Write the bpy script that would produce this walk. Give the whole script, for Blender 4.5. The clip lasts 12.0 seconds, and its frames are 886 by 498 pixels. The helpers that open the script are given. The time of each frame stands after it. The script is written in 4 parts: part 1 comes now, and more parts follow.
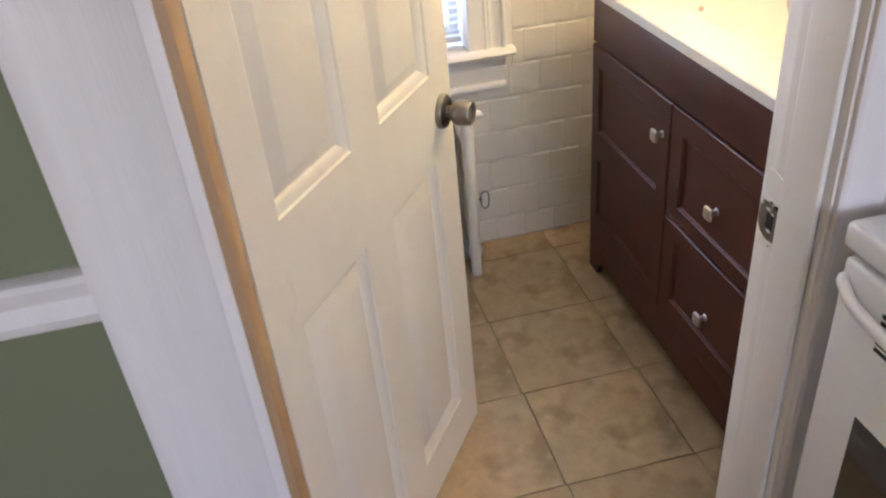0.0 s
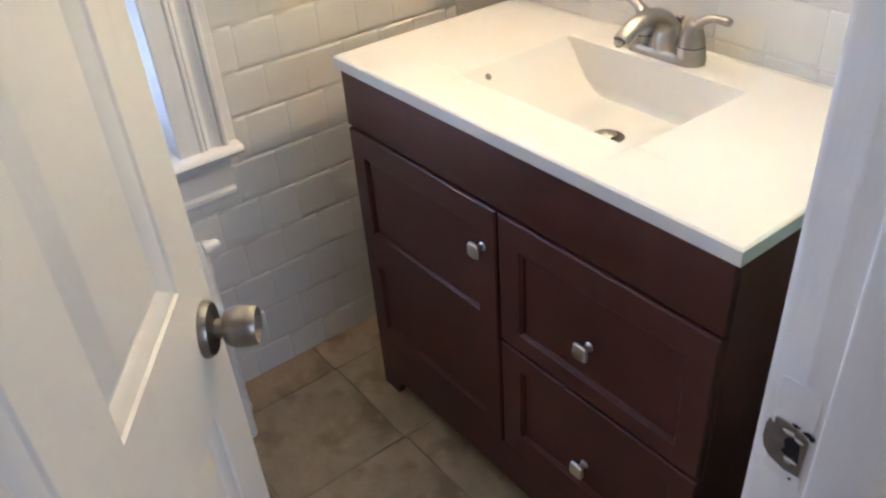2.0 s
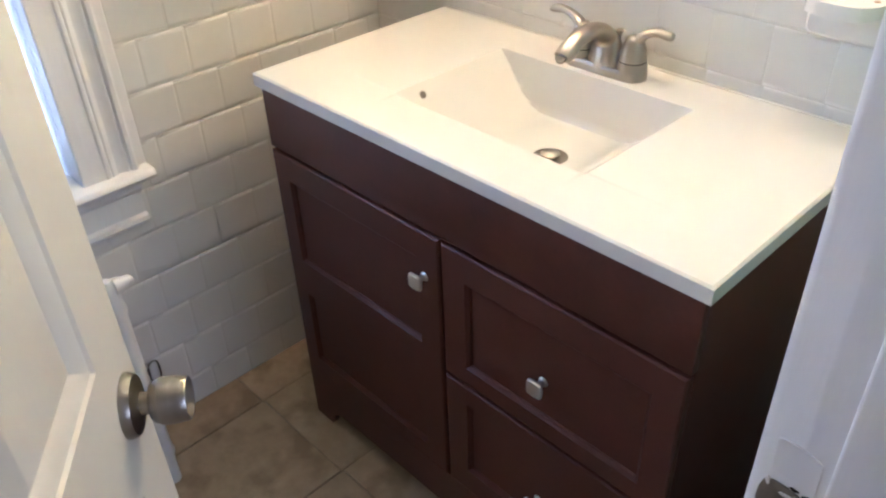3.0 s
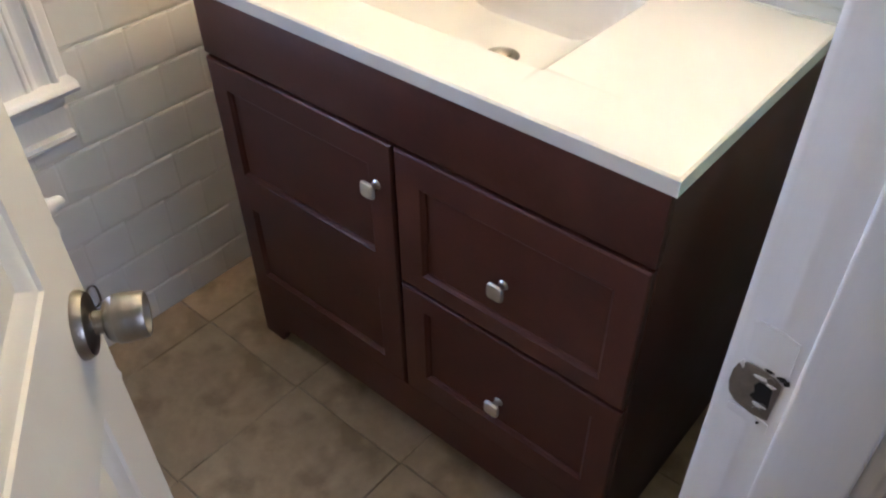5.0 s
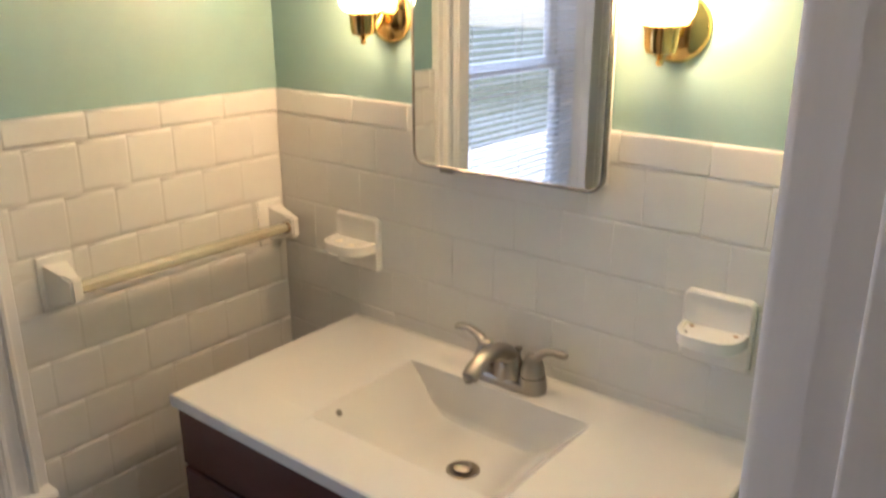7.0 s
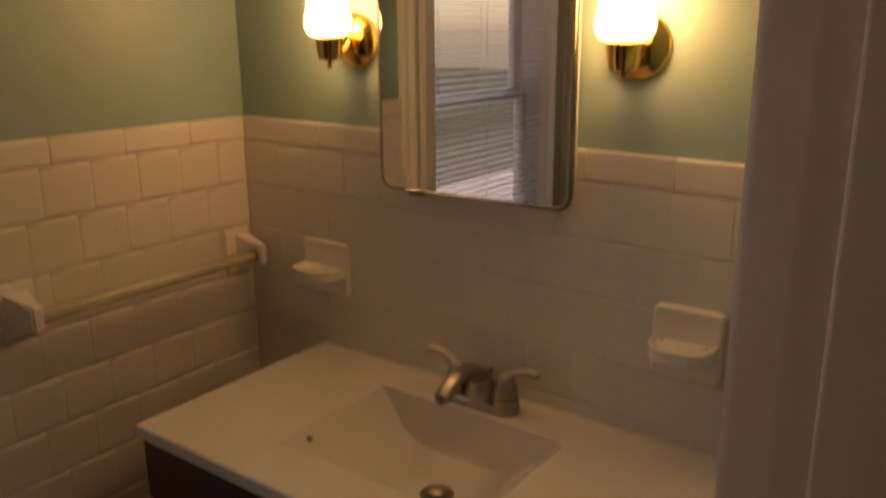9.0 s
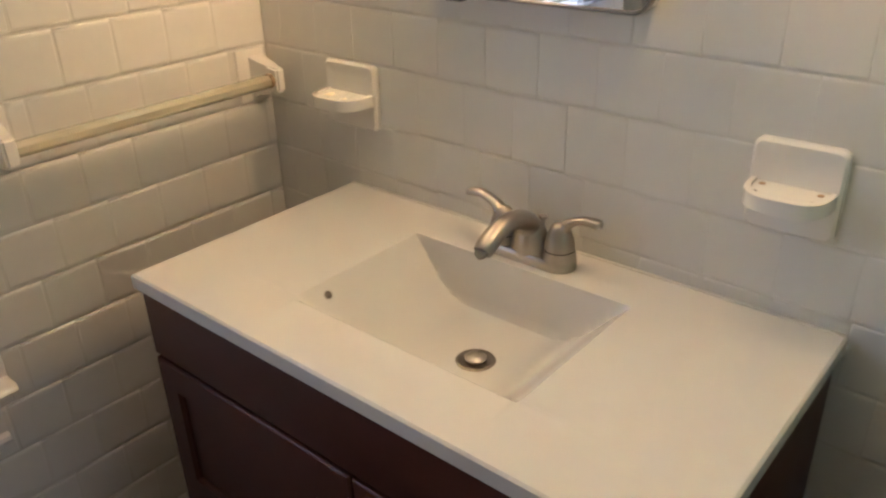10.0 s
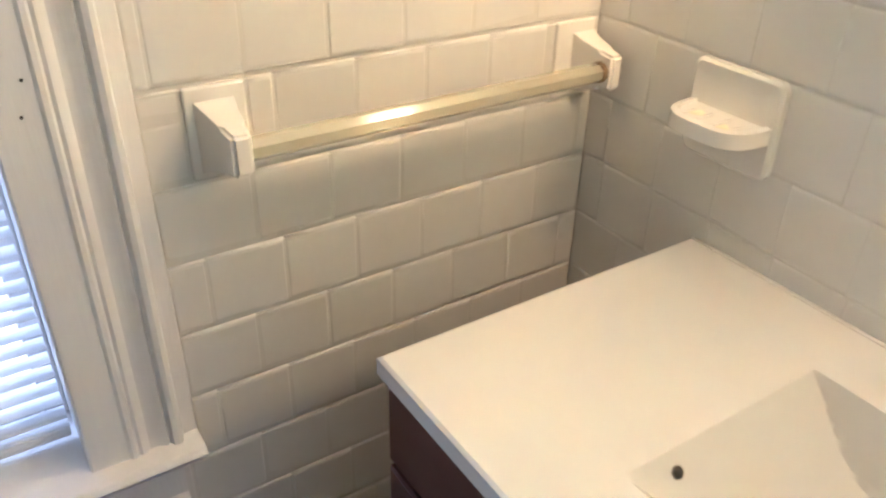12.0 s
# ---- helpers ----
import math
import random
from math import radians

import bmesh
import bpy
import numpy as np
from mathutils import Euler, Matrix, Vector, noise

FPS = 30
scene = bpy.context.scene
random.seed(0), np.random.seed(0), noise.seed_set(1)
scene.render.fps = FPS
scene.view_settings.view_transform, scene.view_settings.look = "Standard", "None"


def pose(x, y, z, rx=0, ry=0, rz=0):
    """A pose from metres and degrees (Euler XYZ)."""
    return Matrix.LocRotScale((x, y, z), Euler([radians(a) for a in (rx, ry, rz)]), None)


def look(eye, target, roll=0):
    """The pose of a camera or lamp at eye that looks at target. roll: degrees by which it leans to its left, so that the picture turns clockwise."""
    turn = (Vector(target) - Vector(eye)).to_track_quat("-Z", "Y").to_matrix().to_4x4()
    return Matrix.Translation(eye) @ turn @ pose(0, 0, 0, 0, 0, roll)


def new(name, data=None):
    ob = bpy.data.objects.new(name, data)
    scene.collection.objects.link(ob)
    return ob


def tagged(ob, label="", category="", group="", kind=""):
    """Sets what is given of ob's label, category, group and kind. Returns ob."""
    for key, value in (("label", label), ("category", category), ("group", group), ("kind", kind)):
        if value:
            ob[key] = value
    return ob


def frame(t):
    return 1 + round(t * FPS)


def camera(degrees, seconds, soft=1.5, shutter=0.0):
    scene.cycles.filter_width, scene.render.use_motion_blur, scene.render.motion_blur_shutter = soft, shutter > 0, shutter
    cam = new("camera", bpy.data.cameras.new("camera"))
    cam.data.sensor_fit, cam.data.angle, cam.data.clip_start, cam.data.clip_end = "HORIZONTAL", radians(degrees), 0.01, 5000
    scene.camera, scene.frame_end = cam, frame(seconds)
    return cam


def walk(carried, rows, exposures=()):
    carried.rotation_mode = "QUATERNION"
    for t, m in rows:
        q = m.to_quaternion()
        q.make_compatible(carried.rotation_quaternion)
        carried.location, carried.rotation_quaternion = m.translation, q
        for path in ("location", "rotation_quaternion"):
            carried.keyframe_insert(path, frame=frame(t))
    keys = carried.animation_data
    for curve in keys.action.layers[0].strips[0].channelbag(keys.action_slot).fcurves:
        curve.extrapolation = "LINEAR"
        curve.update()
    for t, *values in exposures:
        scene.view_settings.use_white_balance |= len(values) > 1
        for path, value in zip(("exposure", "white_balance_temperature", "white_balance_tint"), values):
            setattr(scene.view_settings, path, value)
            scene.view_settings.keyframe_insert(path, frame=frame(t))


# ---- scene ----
cam = camera(58.5, 12.0, soft=2.2, shutter=0.3)
PATH = [
    (0, (0.305, 0.094, 1.444), (0.594, 1.752, 0.363), -5.8),
    (0.3, (0.295, 0.197, 1.436), (0.673, 1.821, 0.33), -5.4),
    (0.5, (0.282, 0.301, 1.432), (0.778, 1.88, 0.309), -4.9),
    (1, (0.246, 0.493, 1.445), (0.994, 1.973, 0.327), -4.6),
    (1.5, (0.285, 0.603, 1.43), (1.182, 1.988, 0.3), -3.5),
    (2, (0.386, 0.728, 1.425), (1.341, 2.077, 0.299), -4.6),
    (2.5, (0.424, 0.807, 1.423), (1.423, 2.104, 0.275), -4.0),
    (2.7, (0.423, 0.821, 1.428), (1.476, 2.079, 0.284), -3.2),
    (4.3, (0.406, 0.879, 1.403), (1.583, 1.897, 0.147), -0.7),
    (4.5, (0.404, 0.877, 1.397), (1.565, 1.877, 0.111), -0.5),
    (5, (0.406, 0.874, 1.394), (1.54, 1.867, 0.079), -0.9),
    (5.5, (0.41, 0.87, 1.405), (1.564, 1.89, 0.129), -1.1),
    (6, (0.415, 0.868, 1.429), (1.635, 1.923, 0.245), -0.9),
    (6.5, (0.405, 0.86, 1.517), (1.778, 1.992, 0.604), -0.7),
    (7, (0.395, 0.851, 1.588), (1.882, 2.035, 0.967), -0.2),
    (7.2, (0.402, 0.823, 1.591), (1.895, 2.045, 1.066), -0.9),
    (8.8, (0.39, 0.838, 1.591), (1.952, 2.011, 1.16), -0.5),
    (9, (0.388, 0.848, 1.555), (1.946, 1.986, 1.029), -0.5),
    (9.5, (0.484, 0.89, 1.491), (1.931, 2.024, 0.703), -0.6),
    (10, (0.594, 0.97, 1.459), (1.946, 2.14, 0.563), -1.8),
    (10.5, (0.667, 1.068, 1.424), (1.873, 2.312, 0.426), -3.2),
    (11, (0.716, 1.265, 1.439), (1.843, 2.566, 0.421), -1.7),
    (11.5, (0.75, 1.401, 1.438), (1.818, 2.773, 0.451), 0.9),
    (12, (0.798, 1.483, 1.416), (1.745, 2.903, 0.375), 1.3),
]
EXPOSURES = [(0.0, 2.87, 6100, 22), (0.5, 2.88, 6000, 22), (1.0, 2.25, 5500, 22), (1.5, 2.33, 5300, 22), (2.0, 2.42, 5200, 22), (2.5, 2.44, 5150, 22), (4.3, 2.45, 5250, 23), (6.0, 2.42, 5150, 22), (6.5, 2.33, 5000, 22), (7.0, 1.50, 5900, 24), (7.4, 1.0, 7200, 30), (8.8, -0.72, 10400, 42),
             (9.2, 0.30, 9000, 38), (9.5, 1.02, 7900, 33), (10.0, 1.35, 6000, 26), (10.5, 1.43, 5250, 24), (11.0, 1.47, 5100, 23), (11.3, 1.90, 5000, 21), (11.6, 2.05, 4950, 21), (12.0, 2.02, 5450, 23)]
walk(cam, [(t, look(eye, target, roll)) for t, eye, target, roll in PATH], EXPOSURES)

# ---------------------------------------------------------------- world and daylight
world = bpy.data.worlds.new("world")
scene.world = world
world.use_nodes = True
_nt = world.node_tree
_nt.nodes.clear()
_sky = _nt.nodes.new("ShaderNodeTexSky")
_sky.sky_type, _sky.sun_disc = "NISHITA", False
_sky.sun_elevation, _sky.sun_rotation = radians(38), radians(120)
_bg = _nt.nodes.new("ShaderNodeBackground")
_bg.inputs["Strength"].default_value = 0.15
_wo = _nt.nodes.new("ShaderNodeOutputWorld")
_nt.links.new(_sky.outputs[0], _bg.inputs["Color"])
_nt.links.new(_bg.outputs[0], _wo.inputs["Surface"])

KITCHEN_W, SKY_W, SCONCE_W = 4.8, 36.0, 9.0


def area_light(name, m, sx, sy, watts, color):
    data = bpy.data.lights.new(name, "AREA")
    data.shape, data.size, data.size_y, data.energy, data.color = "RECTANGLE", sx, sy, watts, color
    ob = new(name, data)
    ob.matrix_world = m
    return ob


sun_data = bpy.data.lights.new("sun", "SUN")
sun_data.energy, sun_data.angle, sun_data.color = 3.5, radians(0.5), (1.0, 0.96, 0.9)
sun = new("sun", sun_data)
sun.matrix_world = look((6, -4, 6), (0, 0, 0))

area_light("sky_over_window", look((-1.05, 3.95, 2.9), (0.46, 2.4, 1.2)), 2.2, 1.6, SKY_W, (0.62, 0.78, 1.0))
area_light("kitchen_window_daylight", look((1.0, -2.55, 1.65), (0.2, 0.85, 1.0)), 1.2, 1.2, KITCHEN_W, (1.0, 0.935, 0.925))


# ---------------------------------------------------------------- materials
def material(name, color, rough=0.5, metal=0.0, var=0.06, scale=6.0, fine=120.0, bump=0.05, coat=0.0, spec=0.5, piece=0.0, stretch=None, rvar=0.1, dirt=None, dirt_at=0.6, dirt_scale=3.0):
    """Base colour with two scales of noise, roughness wear and fine relief."""
    m = bpy.data.materials.new(name)
    m.use_nodes = True
    nt = m.node_tree
    N, L = nt.nodes, nt.links
    bsdf = N["Principled BSDF"]
    co = N.new("ShaderNodeTexCoord")
    src = co.outputs["Object"]
    if stretch:
        mp = N.new("ShaderNodeMapping")
        mp.inputs["Scale"].default_value = stretch
        L.new(src, mp.inputs["Vector"])
        src = mp.outputs[0]
    n1, n2 = N.new("ShaderNodeTexNoise"), N.new("ShaderNodeTexNoise")
    for n, s, d in ((n1, scale, 6), (n2, fine, 3)):
        n.inputs["Scale"].default_value, n.inputs["Detail"].default_value = s, d
        L.new(src, n.inputs["Vector"])
    mix = N.new("ShaderNodeMath")
    mix.operation = "MULTIPLY_ADD"
    L.new(n2.outputs["Fac"], mix.inputs[0])
    mix.inputs[1].default_value = 0.35
    L.new(n1.outputs["Fac"], mix.inputs[2])
    ramp = N.new("ShaderNodeMapRange")
    ramp.inputs["From Min"].default_value, ramp.inputs["From Max"].default_value = 0.4, 0.95
    ramp.inputs["To Min"].default_value, ramp.inputs["To Max"].default_value = 1 - var, 1 + var
    L.new(mix.outputs[0], ramp.inputs["Value"])
    vm = N.new("ShaderNodeVectorMath")
    vm.operation = "SCALE"
    vm.inputs[0].default_value = color[:3]
    L.new(ramp.outputs[0], vm.inputs["Scale"])
    out = vm.outputs[0]
    if piece:
        oi = N.new("ShaderNodeObjectInfo")
        r = N.new("ShaderNodeMapRange")
        r.inputs["To Min"].default_value, r.inputs["To Max"].default_value = 1 - piece, 1 + piece
        L.new(oi.outputs["Random"], r.inputs["Value"])
        v2 = N.new("ShaderNodeVectorMath")
        v2.operation = "SCALE"
        L.new(out, v2.inputs[0])
        L.new(r.outputs[0], v2.inputs["Scale"])
        out = v2.outputs[0]
    if dirt:
        n3 = N.new("ShaderNodeTexNoise")
        n3.inputs["Scale"].default_value, n3.inputs["Detail"].default_value = dirt_scale, 8
        L.new(src, n3.inputs["Vector"])
        r3 = N.new("ShaderNodeMapRange")
        r3.inputs["From Min"].default_value, r3.inputs["From Max"].default_value = dirt_at, dirt_at + 0.15
        L.new(n3.outputs["Fac"], r3.inputs["Value"])
        mx = N.new("ShaderNodeMix")
        mx.data_type = "RGBA"
        L.new(r3.outputs[0], mx.inputs["Factor"])
        L.new(out, mx.inputs["A"])
        mx.inputs["B"].default_value = (*dirt, 1)
        out = mx.outputs["Result"]
    L.new(out, bsdf.inputs["Base Color"])
    rr = N.new("ShaderNodeMapRange")
    rr.inputs["To Min"].default_value, rr.inputs["To Max"].default_value = max(0.02, rough - rvar), min(1, rough + rvar)
    L.new(n1.outputs["Fac"], rr.inputs["Value"])
    L.new(rr.outputs[0], bsdf.inputs["Roughness"])
    bsdf.inputs["Metallic"].default_value = metal
    bsdf.inputs["Coat Weight"].default_value = coat
    bsdf.inputs["Specular IOR Level"].default_value = spec
    if bump:
        b = N.new("ShaderNodeBump")
        b.inputs["Strength"].default_value, b.inputs["Distance"].default_value = bump, 0.002
        L.new(mix.outputs[0], b.inputs["Height"])
        L.new(b.outputs[0], bsdf.inputs["Normal"])
    return m


tile_white = material("glazed_tile_paint", (0.70, 0.687, 0.65), 0.3, var=0.02, scale=9, fine=60, bump=0.25, piece=0.01, rvar=0.08)
grout_white = material("painted_grout", (0.66, 0.645, 0.60), 0.55, var=0.06, scale=14, bump=0.3)
paint_trim = material("trim_paint", (0.76, 0.745, 0.725), 0.38, var=0.03, scale=5, fine=40, bump=0.35, stretch=(4, 4, 0.6), rvar=0.08)
paint_door = material("door_paint", (0.62, 0.585, 0.515), 0.40, var=0.025, scale=4, fine=60, bump=0.18, stretch=(5, 5, 1.0), dirt=(0.55, 0.515, 0.45), dirt_at=0.66, dirt_scale=7)
paint_casing = material("casing_paint", (0.74, 0.72, 0.73), 0.42, var=0.04, scale=7, fine=50, bump=0.6, stretch=(7, 7, 0.35))
bare_wood = material("bare_wood", (0.36, 0.235, 0.135), 0.6, var=0.12, scale=8, fine=60, bump=0.3, stretch=(8, 8, 0.5))
paint_teal = material("teal_wall_paint", (0.24, 0.375, 0.365), 0.45, var=0.03, scale=3, bump=0.1)
paint_green = material("green_wall_paint", (0.165, 0.19, 0.115), 0.55, var=0.03, scale=3, bump=0.15)
paint_ceiling = material("ceiling_paint", (0.78, 0.77, 0.75), 0.8, var=0.03, bump=0.2)
cherry = material("cherry_stained_wood", (0.072, 0.0195, 0.0125), 0.46, var=0.22, scale=5, fine=50, bump=0.08, coat=0.0, spec=0.4, stretch=(3, 3, 3), rvar=0.05)
# darker copy of the cherry, with the shade inside the cabinet in its colour
cherry_in = material("cabinet_inside_shade", (0.03, 0.012, 0.01), 0.6, var=0.1)
marble = material("cultured_marble", (0.70, 0.683, 0.645), 0.16, var=0.012, scale=5, fine=20, bump=0.0, coat=0.3, rvar=0.04)
nickel = material("brushed_nickel", (0.38, 0.352, 0.315), 0.34, 1.0, var=0.05, scale=30, fine=200, bump=0.05, rvar=0.05)
# darker nickel: the dark reflections on the door knob are put into its colour
knob_metal = material("darkened_nickel", (0.28, 0.255, 0.225), 0.36, 1.0, var=0.08, scale=30, fine=200, bump=0.08, rvar=0.08)
satin = material("satin_nickel_knob", (0.66, 0.66, 0.66), 0.32, 1.0, var=0.04, scale=30, fine=200, bump=0.05, rvar=0.05)
brass = material("polished_brass", (0.75, 0.5, 0.17), 0.14, 1.0, var=0.05, scale=20, bump=0.02, rvar=0.05)
steel_dark = material("worn_steel", (0.24, 0.222, 0.198), 0.38, 1.0, var=0.2, scale=60, bump=0.2, rvar=0.15)
# near-black that paints the shade inside holes, slots and gaps
black_hole = material("recess_shade", (0.01, 0.009, 0.008), 0.8, var=0.1, bump=0)
ceramic = material("white_ceramic", (0.80, 0.78, 0.73), 0.18, var=0.02, scale=12, bump=0.05, coat=0.4, rvar=0.05)
enamel = material("white_enamel", (0.74, 0.75, 0.76), 0.22, var=0.02, scale=4, bump=0.05, coat=0.3, rvar=0.05)
dark_glass = material("oven_glass", (0.02, 0.018, 0.016), 0.08, var=0.1, bump=0)
blind_pvc = material("blind_slat", (0.78, 0.79, 0.80), 0.4, var=0.02, bump=0)
radiator_paint = material("radiator_paint", (0.70, 0.69, 0.66), 0.4, var=0.05, scale=12, bump=0.4)
outer_siding = material("siding", (0.82, 0.83, 0.84), 0.7, var=0.08)
concrete = material("concrete", (0.70, 0.70, 0.70), 0.85, var=0.15, scale=3, bump=0.4)
lawn_mat = material("lawn", (0.13, 0.15, 0.09), 0.9, var=0.3, scale=9, bump=0.5)
acrylic = material("aged_acrylic", (0.78, 0.73, 0.57), 0.14, var=0.05, scale=6, bump=0.0, coat=0.5)
acrylic.node_tree.nodes["Principled BSDF"].inputs["Transmission Weight"].default_value = 0.6


rust_mat = material("rust_stain", (0.20, 0.135, 0.075), 0.7, var=0.35, scale=80, bump=0.2)
soap_mat = material("dried_soap", (0.72, 0.64, 0.48), 0.6, var=0.15, scale=60, bump=0.1)
scuff_mat = material("scuff", (0.64, 0.60, 0.53), 0.6, var=0.1, scale=60, bump=0)


def floor_material():
    m = material("stone_look_floor_tile", (0.375, 0.282, 0.178), 0.42, var=0.24, scale=8, fine=70, bump=0.15, piece=0.06, dirt=(0.245, 0.178, 0.105), dirt_at=0.5, dirt_scale=10)
    return m


floor_tile_mat = floor_material()
floor_grout = material("floor_grout", (0.23, 0.178, 0.118), 0.85, var=0.15, scale=20, bump=0.4)

mirror_mat = bpy.data.materials.new("mirror_glass")
mirror_mat.use_nodes = True
_b = mirror_mat.node_tree.nodes["Principled BSDF"]
_b.inputs["Base Color"].default_value, _b.inputs["Metallic"].default_value, _b.inputs["Roughness"].default_value = (0.86, 0.88, 0.87, 1), 1.0, 0.015

glass_mat = bpy.data.materials.new("window_glass")
glass_mat.use_nodes = True
_b = glass_mat.node_tree.nodes["Principled BSDF"]
_b.inputs["Base Color"].default_value, _b.inputs["Roughness"].default_value, _b.inputs["Transmission Weight"].default_value, _b.inputs["IOR"].default_value = (1, 1, 1, 1), 0.0, 1.0, 1.45

shade_mat = bpy.data.materials.new("frosted_lit_shade")
shade_mat.use_nodes = True
_nt = shade_mat.node_tree
_b = _nt.nodes["Principled BSDF"]
_b.inputs["Base Color"].default_value, _b.inputs["Roughness"].default_value = (0.95, 0.88, 0.72, 1), 0.35
_b.inputs["Emission Color"].default_value, _b.inputs["Emission Strength"].default_value = (1.0, 0.68, 0.33, 1), 1.6
_tl = _nt.nodes.new("ShaderNodeBsdfTranslucent")
_tl.inputs["Color"].default_value = (0.98, 0.90, 0.72, 1)
_mx = _nt.nodes.new("ShaderNodeMixShader")
_mx.inputs[0].default_value = 0.5
_nt.links.new(_b.outputs[0], _mx.inputs[1])
_nt.links.new(_tl.outputs[0], _mx.inputs[2])
_tp = _nt.nodes.new("ShaderNodeBsdfTransparent")
_tp.inputs["Color"].default_value = (1.0, 0.93, 0.80, 1)
_m2 = _nt.nodes.new("ShaderNodeMixShader")
_m2.inputs[0].default_value = 0.5
_nt.links.new(_mx.outputs[0], _m2.inputs[1])
_nt.links.new(_tp.outputs[0], _m2.inputs[2])
_nt.links.new(_m2.outputs[0], _nt.nodes["Material Output"].inputs["Surface"])


# ---------------------------------------------------------------- mesh helpers
def link(name, bm, mat, parent=None, label="", smooth=True):
    me = bpy.data.meshes.new(name)
    bmesh.ops.recalc_face_normals(bm, faces=bm.faces)
    bm.to_mesh(me)
    bm.free()
    if smooth:
        for p in me.polygons:
            p.use_smooth = True
        me.set_sharp_from_angle(angle=radians(34))
    me.materials.append(mat)
    ob = new(name, me)
    if parent:
        ob.parent = parent
    if label:
        tagged(ob, label)
    return ob


part = link


def add_box(bm, lo, hi, bevel=0.0, segs=2, m=None):
    """A box between two corners, its edges rounded."""
    lo, hi = Vector(lo), Vector(hi)
    s, c = hi - lo, (hi + lo) / 2
    mat = Matrix.Translation(c) @ Matrix.Diagonal((s.x, s.y, s.z, 1))
    if m is not None:
        mat = m @ mat
    vs = bmesh.ops.create_cube(bm, size=1, matrix=mat)["verts"]
    if bevel > 0:
        es = list({e for v in vs for e in v.link_edges})
        bmesh.ops.bevel(bm, geom=es, offset=bevel, segments=segs, profile=0.5, affect="EDGES")


def box(name, lo, hi, mat, parent=None, bevel=0.002, segs=2, label=""):
    bm = bmesh.new()
    add_box(bm, lo, hi, bevel, segs)
    return link(name, bm, mat, parent, label)


def add_lathe(bm, profile, m=Matrix(), n=24, ripple=None):
    """Turns (radius, height) round the z axis of m."""
    rings = []
    for k, (r, z) in enumerate(profile):
        ring = []
        for i in range(n):
            a = 2 * math.pi * i / n
            rr, zz = (r, z) if ripple is None else ripple(r, z, a, k)
            ring.append(bm.verts.new(m @ Vector((rr * math.cos(a), rr * math.sin(a), zz))))
        rings.append(ring)
    for a, b in zip(rings, rings[1:]):
        for i in range(n):
            bm.faces.new((a[i], a[(i + 1) % n], b[(i + 1) % n], b[i]))
    return rings


def lathe(name, profile, mat, m=Matrix(), parent=None, n=24, caps=True, ripple=None, label=""):
    bm = bmesh.new()
    rings = add_lathe(bm, profile, m, n, ripple)
    if caps:
        bm.faces.new(rings[0])
        bm.faces.new(rings[-1])
    return link(name, bm, mat, parent, label)


def add_tube(bm, pts, radii, n=14, squash=1.0):
    """A tube through points, each with its radius; squash flattens it vertically."""
    pts = [Vector(p) for p in pts]
    rings = []
    for i, p in enumerate(pts):
        t = (pts[min(i + 1, len(pts) - 1)] - pts[max(i - 1, 0)]).normalized()
        up = Vector((0, 0, 1)) if abs(t.z) < 0.95 else Vector((1, 0, 0))
        s = t.cross(up).normalized()
        u = s.cross(t).normalized()
        r = radii[i]
        rings.append([bm.verts.new(p + s * r * math.cos(2 * math.pi * k / n) + u * r * squash * math.sin(2 * math.pi * k / n)) for k in range(n)])
    for a, b in zip(rings, rings[1:]):
        for k in range(n):
            bm.faces.new((a[k], a[(k + 1) % n], b[(k + 1) % n], b[k]))
    bm.faces.new(rings[0])
    bm.faces.new(rings[-1])


def curve_pts(ctrl, n=16):
    """Catmull-Rom through control tuples of any length."""
    c = [np.array(p, float) for p in ctrl]
    c = [2 * c[0] - c[1]] + c + [2 * c[-1] - c[-2]]
    out = []
    for i in range(1, len(c) - 2):
        for k in range(n):
            t = k / n
            p0, p1, p2, p3 = c[i - 1:i + 3]
            out.append(0.5 * (2 * p1 + (p2 - p0) * t + (2 * p0 - 5 * p1 + 4 * p2 - p3) * t * t + (3 * p1 - p0 - 3 * p2 + p3) * t ** 3))
    out.append(c[-2])
    return out


def add_prism(bm, outline, a, b, axes):
    """Extrudes a closed 2D outline from a to b; axes maps (u, v, w) to a point, w running from a to b."""
    r0 = [bm.verts.new(axes(u, v, a)) for u, v in outline]
    r1 = [bm.verts.new(axes(u, v, b)) for u, v in outline]
    n = len(outline)
    for i in range(n):
        bm.faces.new((r0[i], r0[(i + 1) % n], r1[(i + 1) % n], r1[i]))
    bm.faces.new(r0)
    bm.faces.new(r1)


def prism(name, outline, a, b, axes, mat, parent=None, label=""):
    bm = bmesh.new()
    add_prism(bm, outline, a, b, axes)
    return link(name, bm, mat, parent, label)


def thing(name, label, category, at=(0, 0, 0), group=""):
    ob = new(name)
    ob.matrix_world = pose(*at)
    return tagged(ob, label, category, group)


def structure(ob, label=""):
    return tagged(ob, label=label, kind="structure")


def wall(name, boxes, mat, label=""):
    bm = bmesh.new()
    for lo, hi in boxes:
        add_box(bm, lo, hi)
    return structure(link(name, bm, mat, None, "", smooth=False), label)


# ---------------------------------------------------------------- the large structure
XL, XR, YC, YA, HC = -0.95, 1.612, 0.985, 2.312, 2.42      # bathroom: side walls, door wall, window wall, ceiling
YK = 0.845                                                   # kitchen face of the door wall
WX0, WX1, WZ0, WZ1 = 0.07, 0.822, 0.655, 2.02                # window opening
DX0, DX1, DZ = 0.213, 0.937, 2.03                            # door opening, inside its jambs

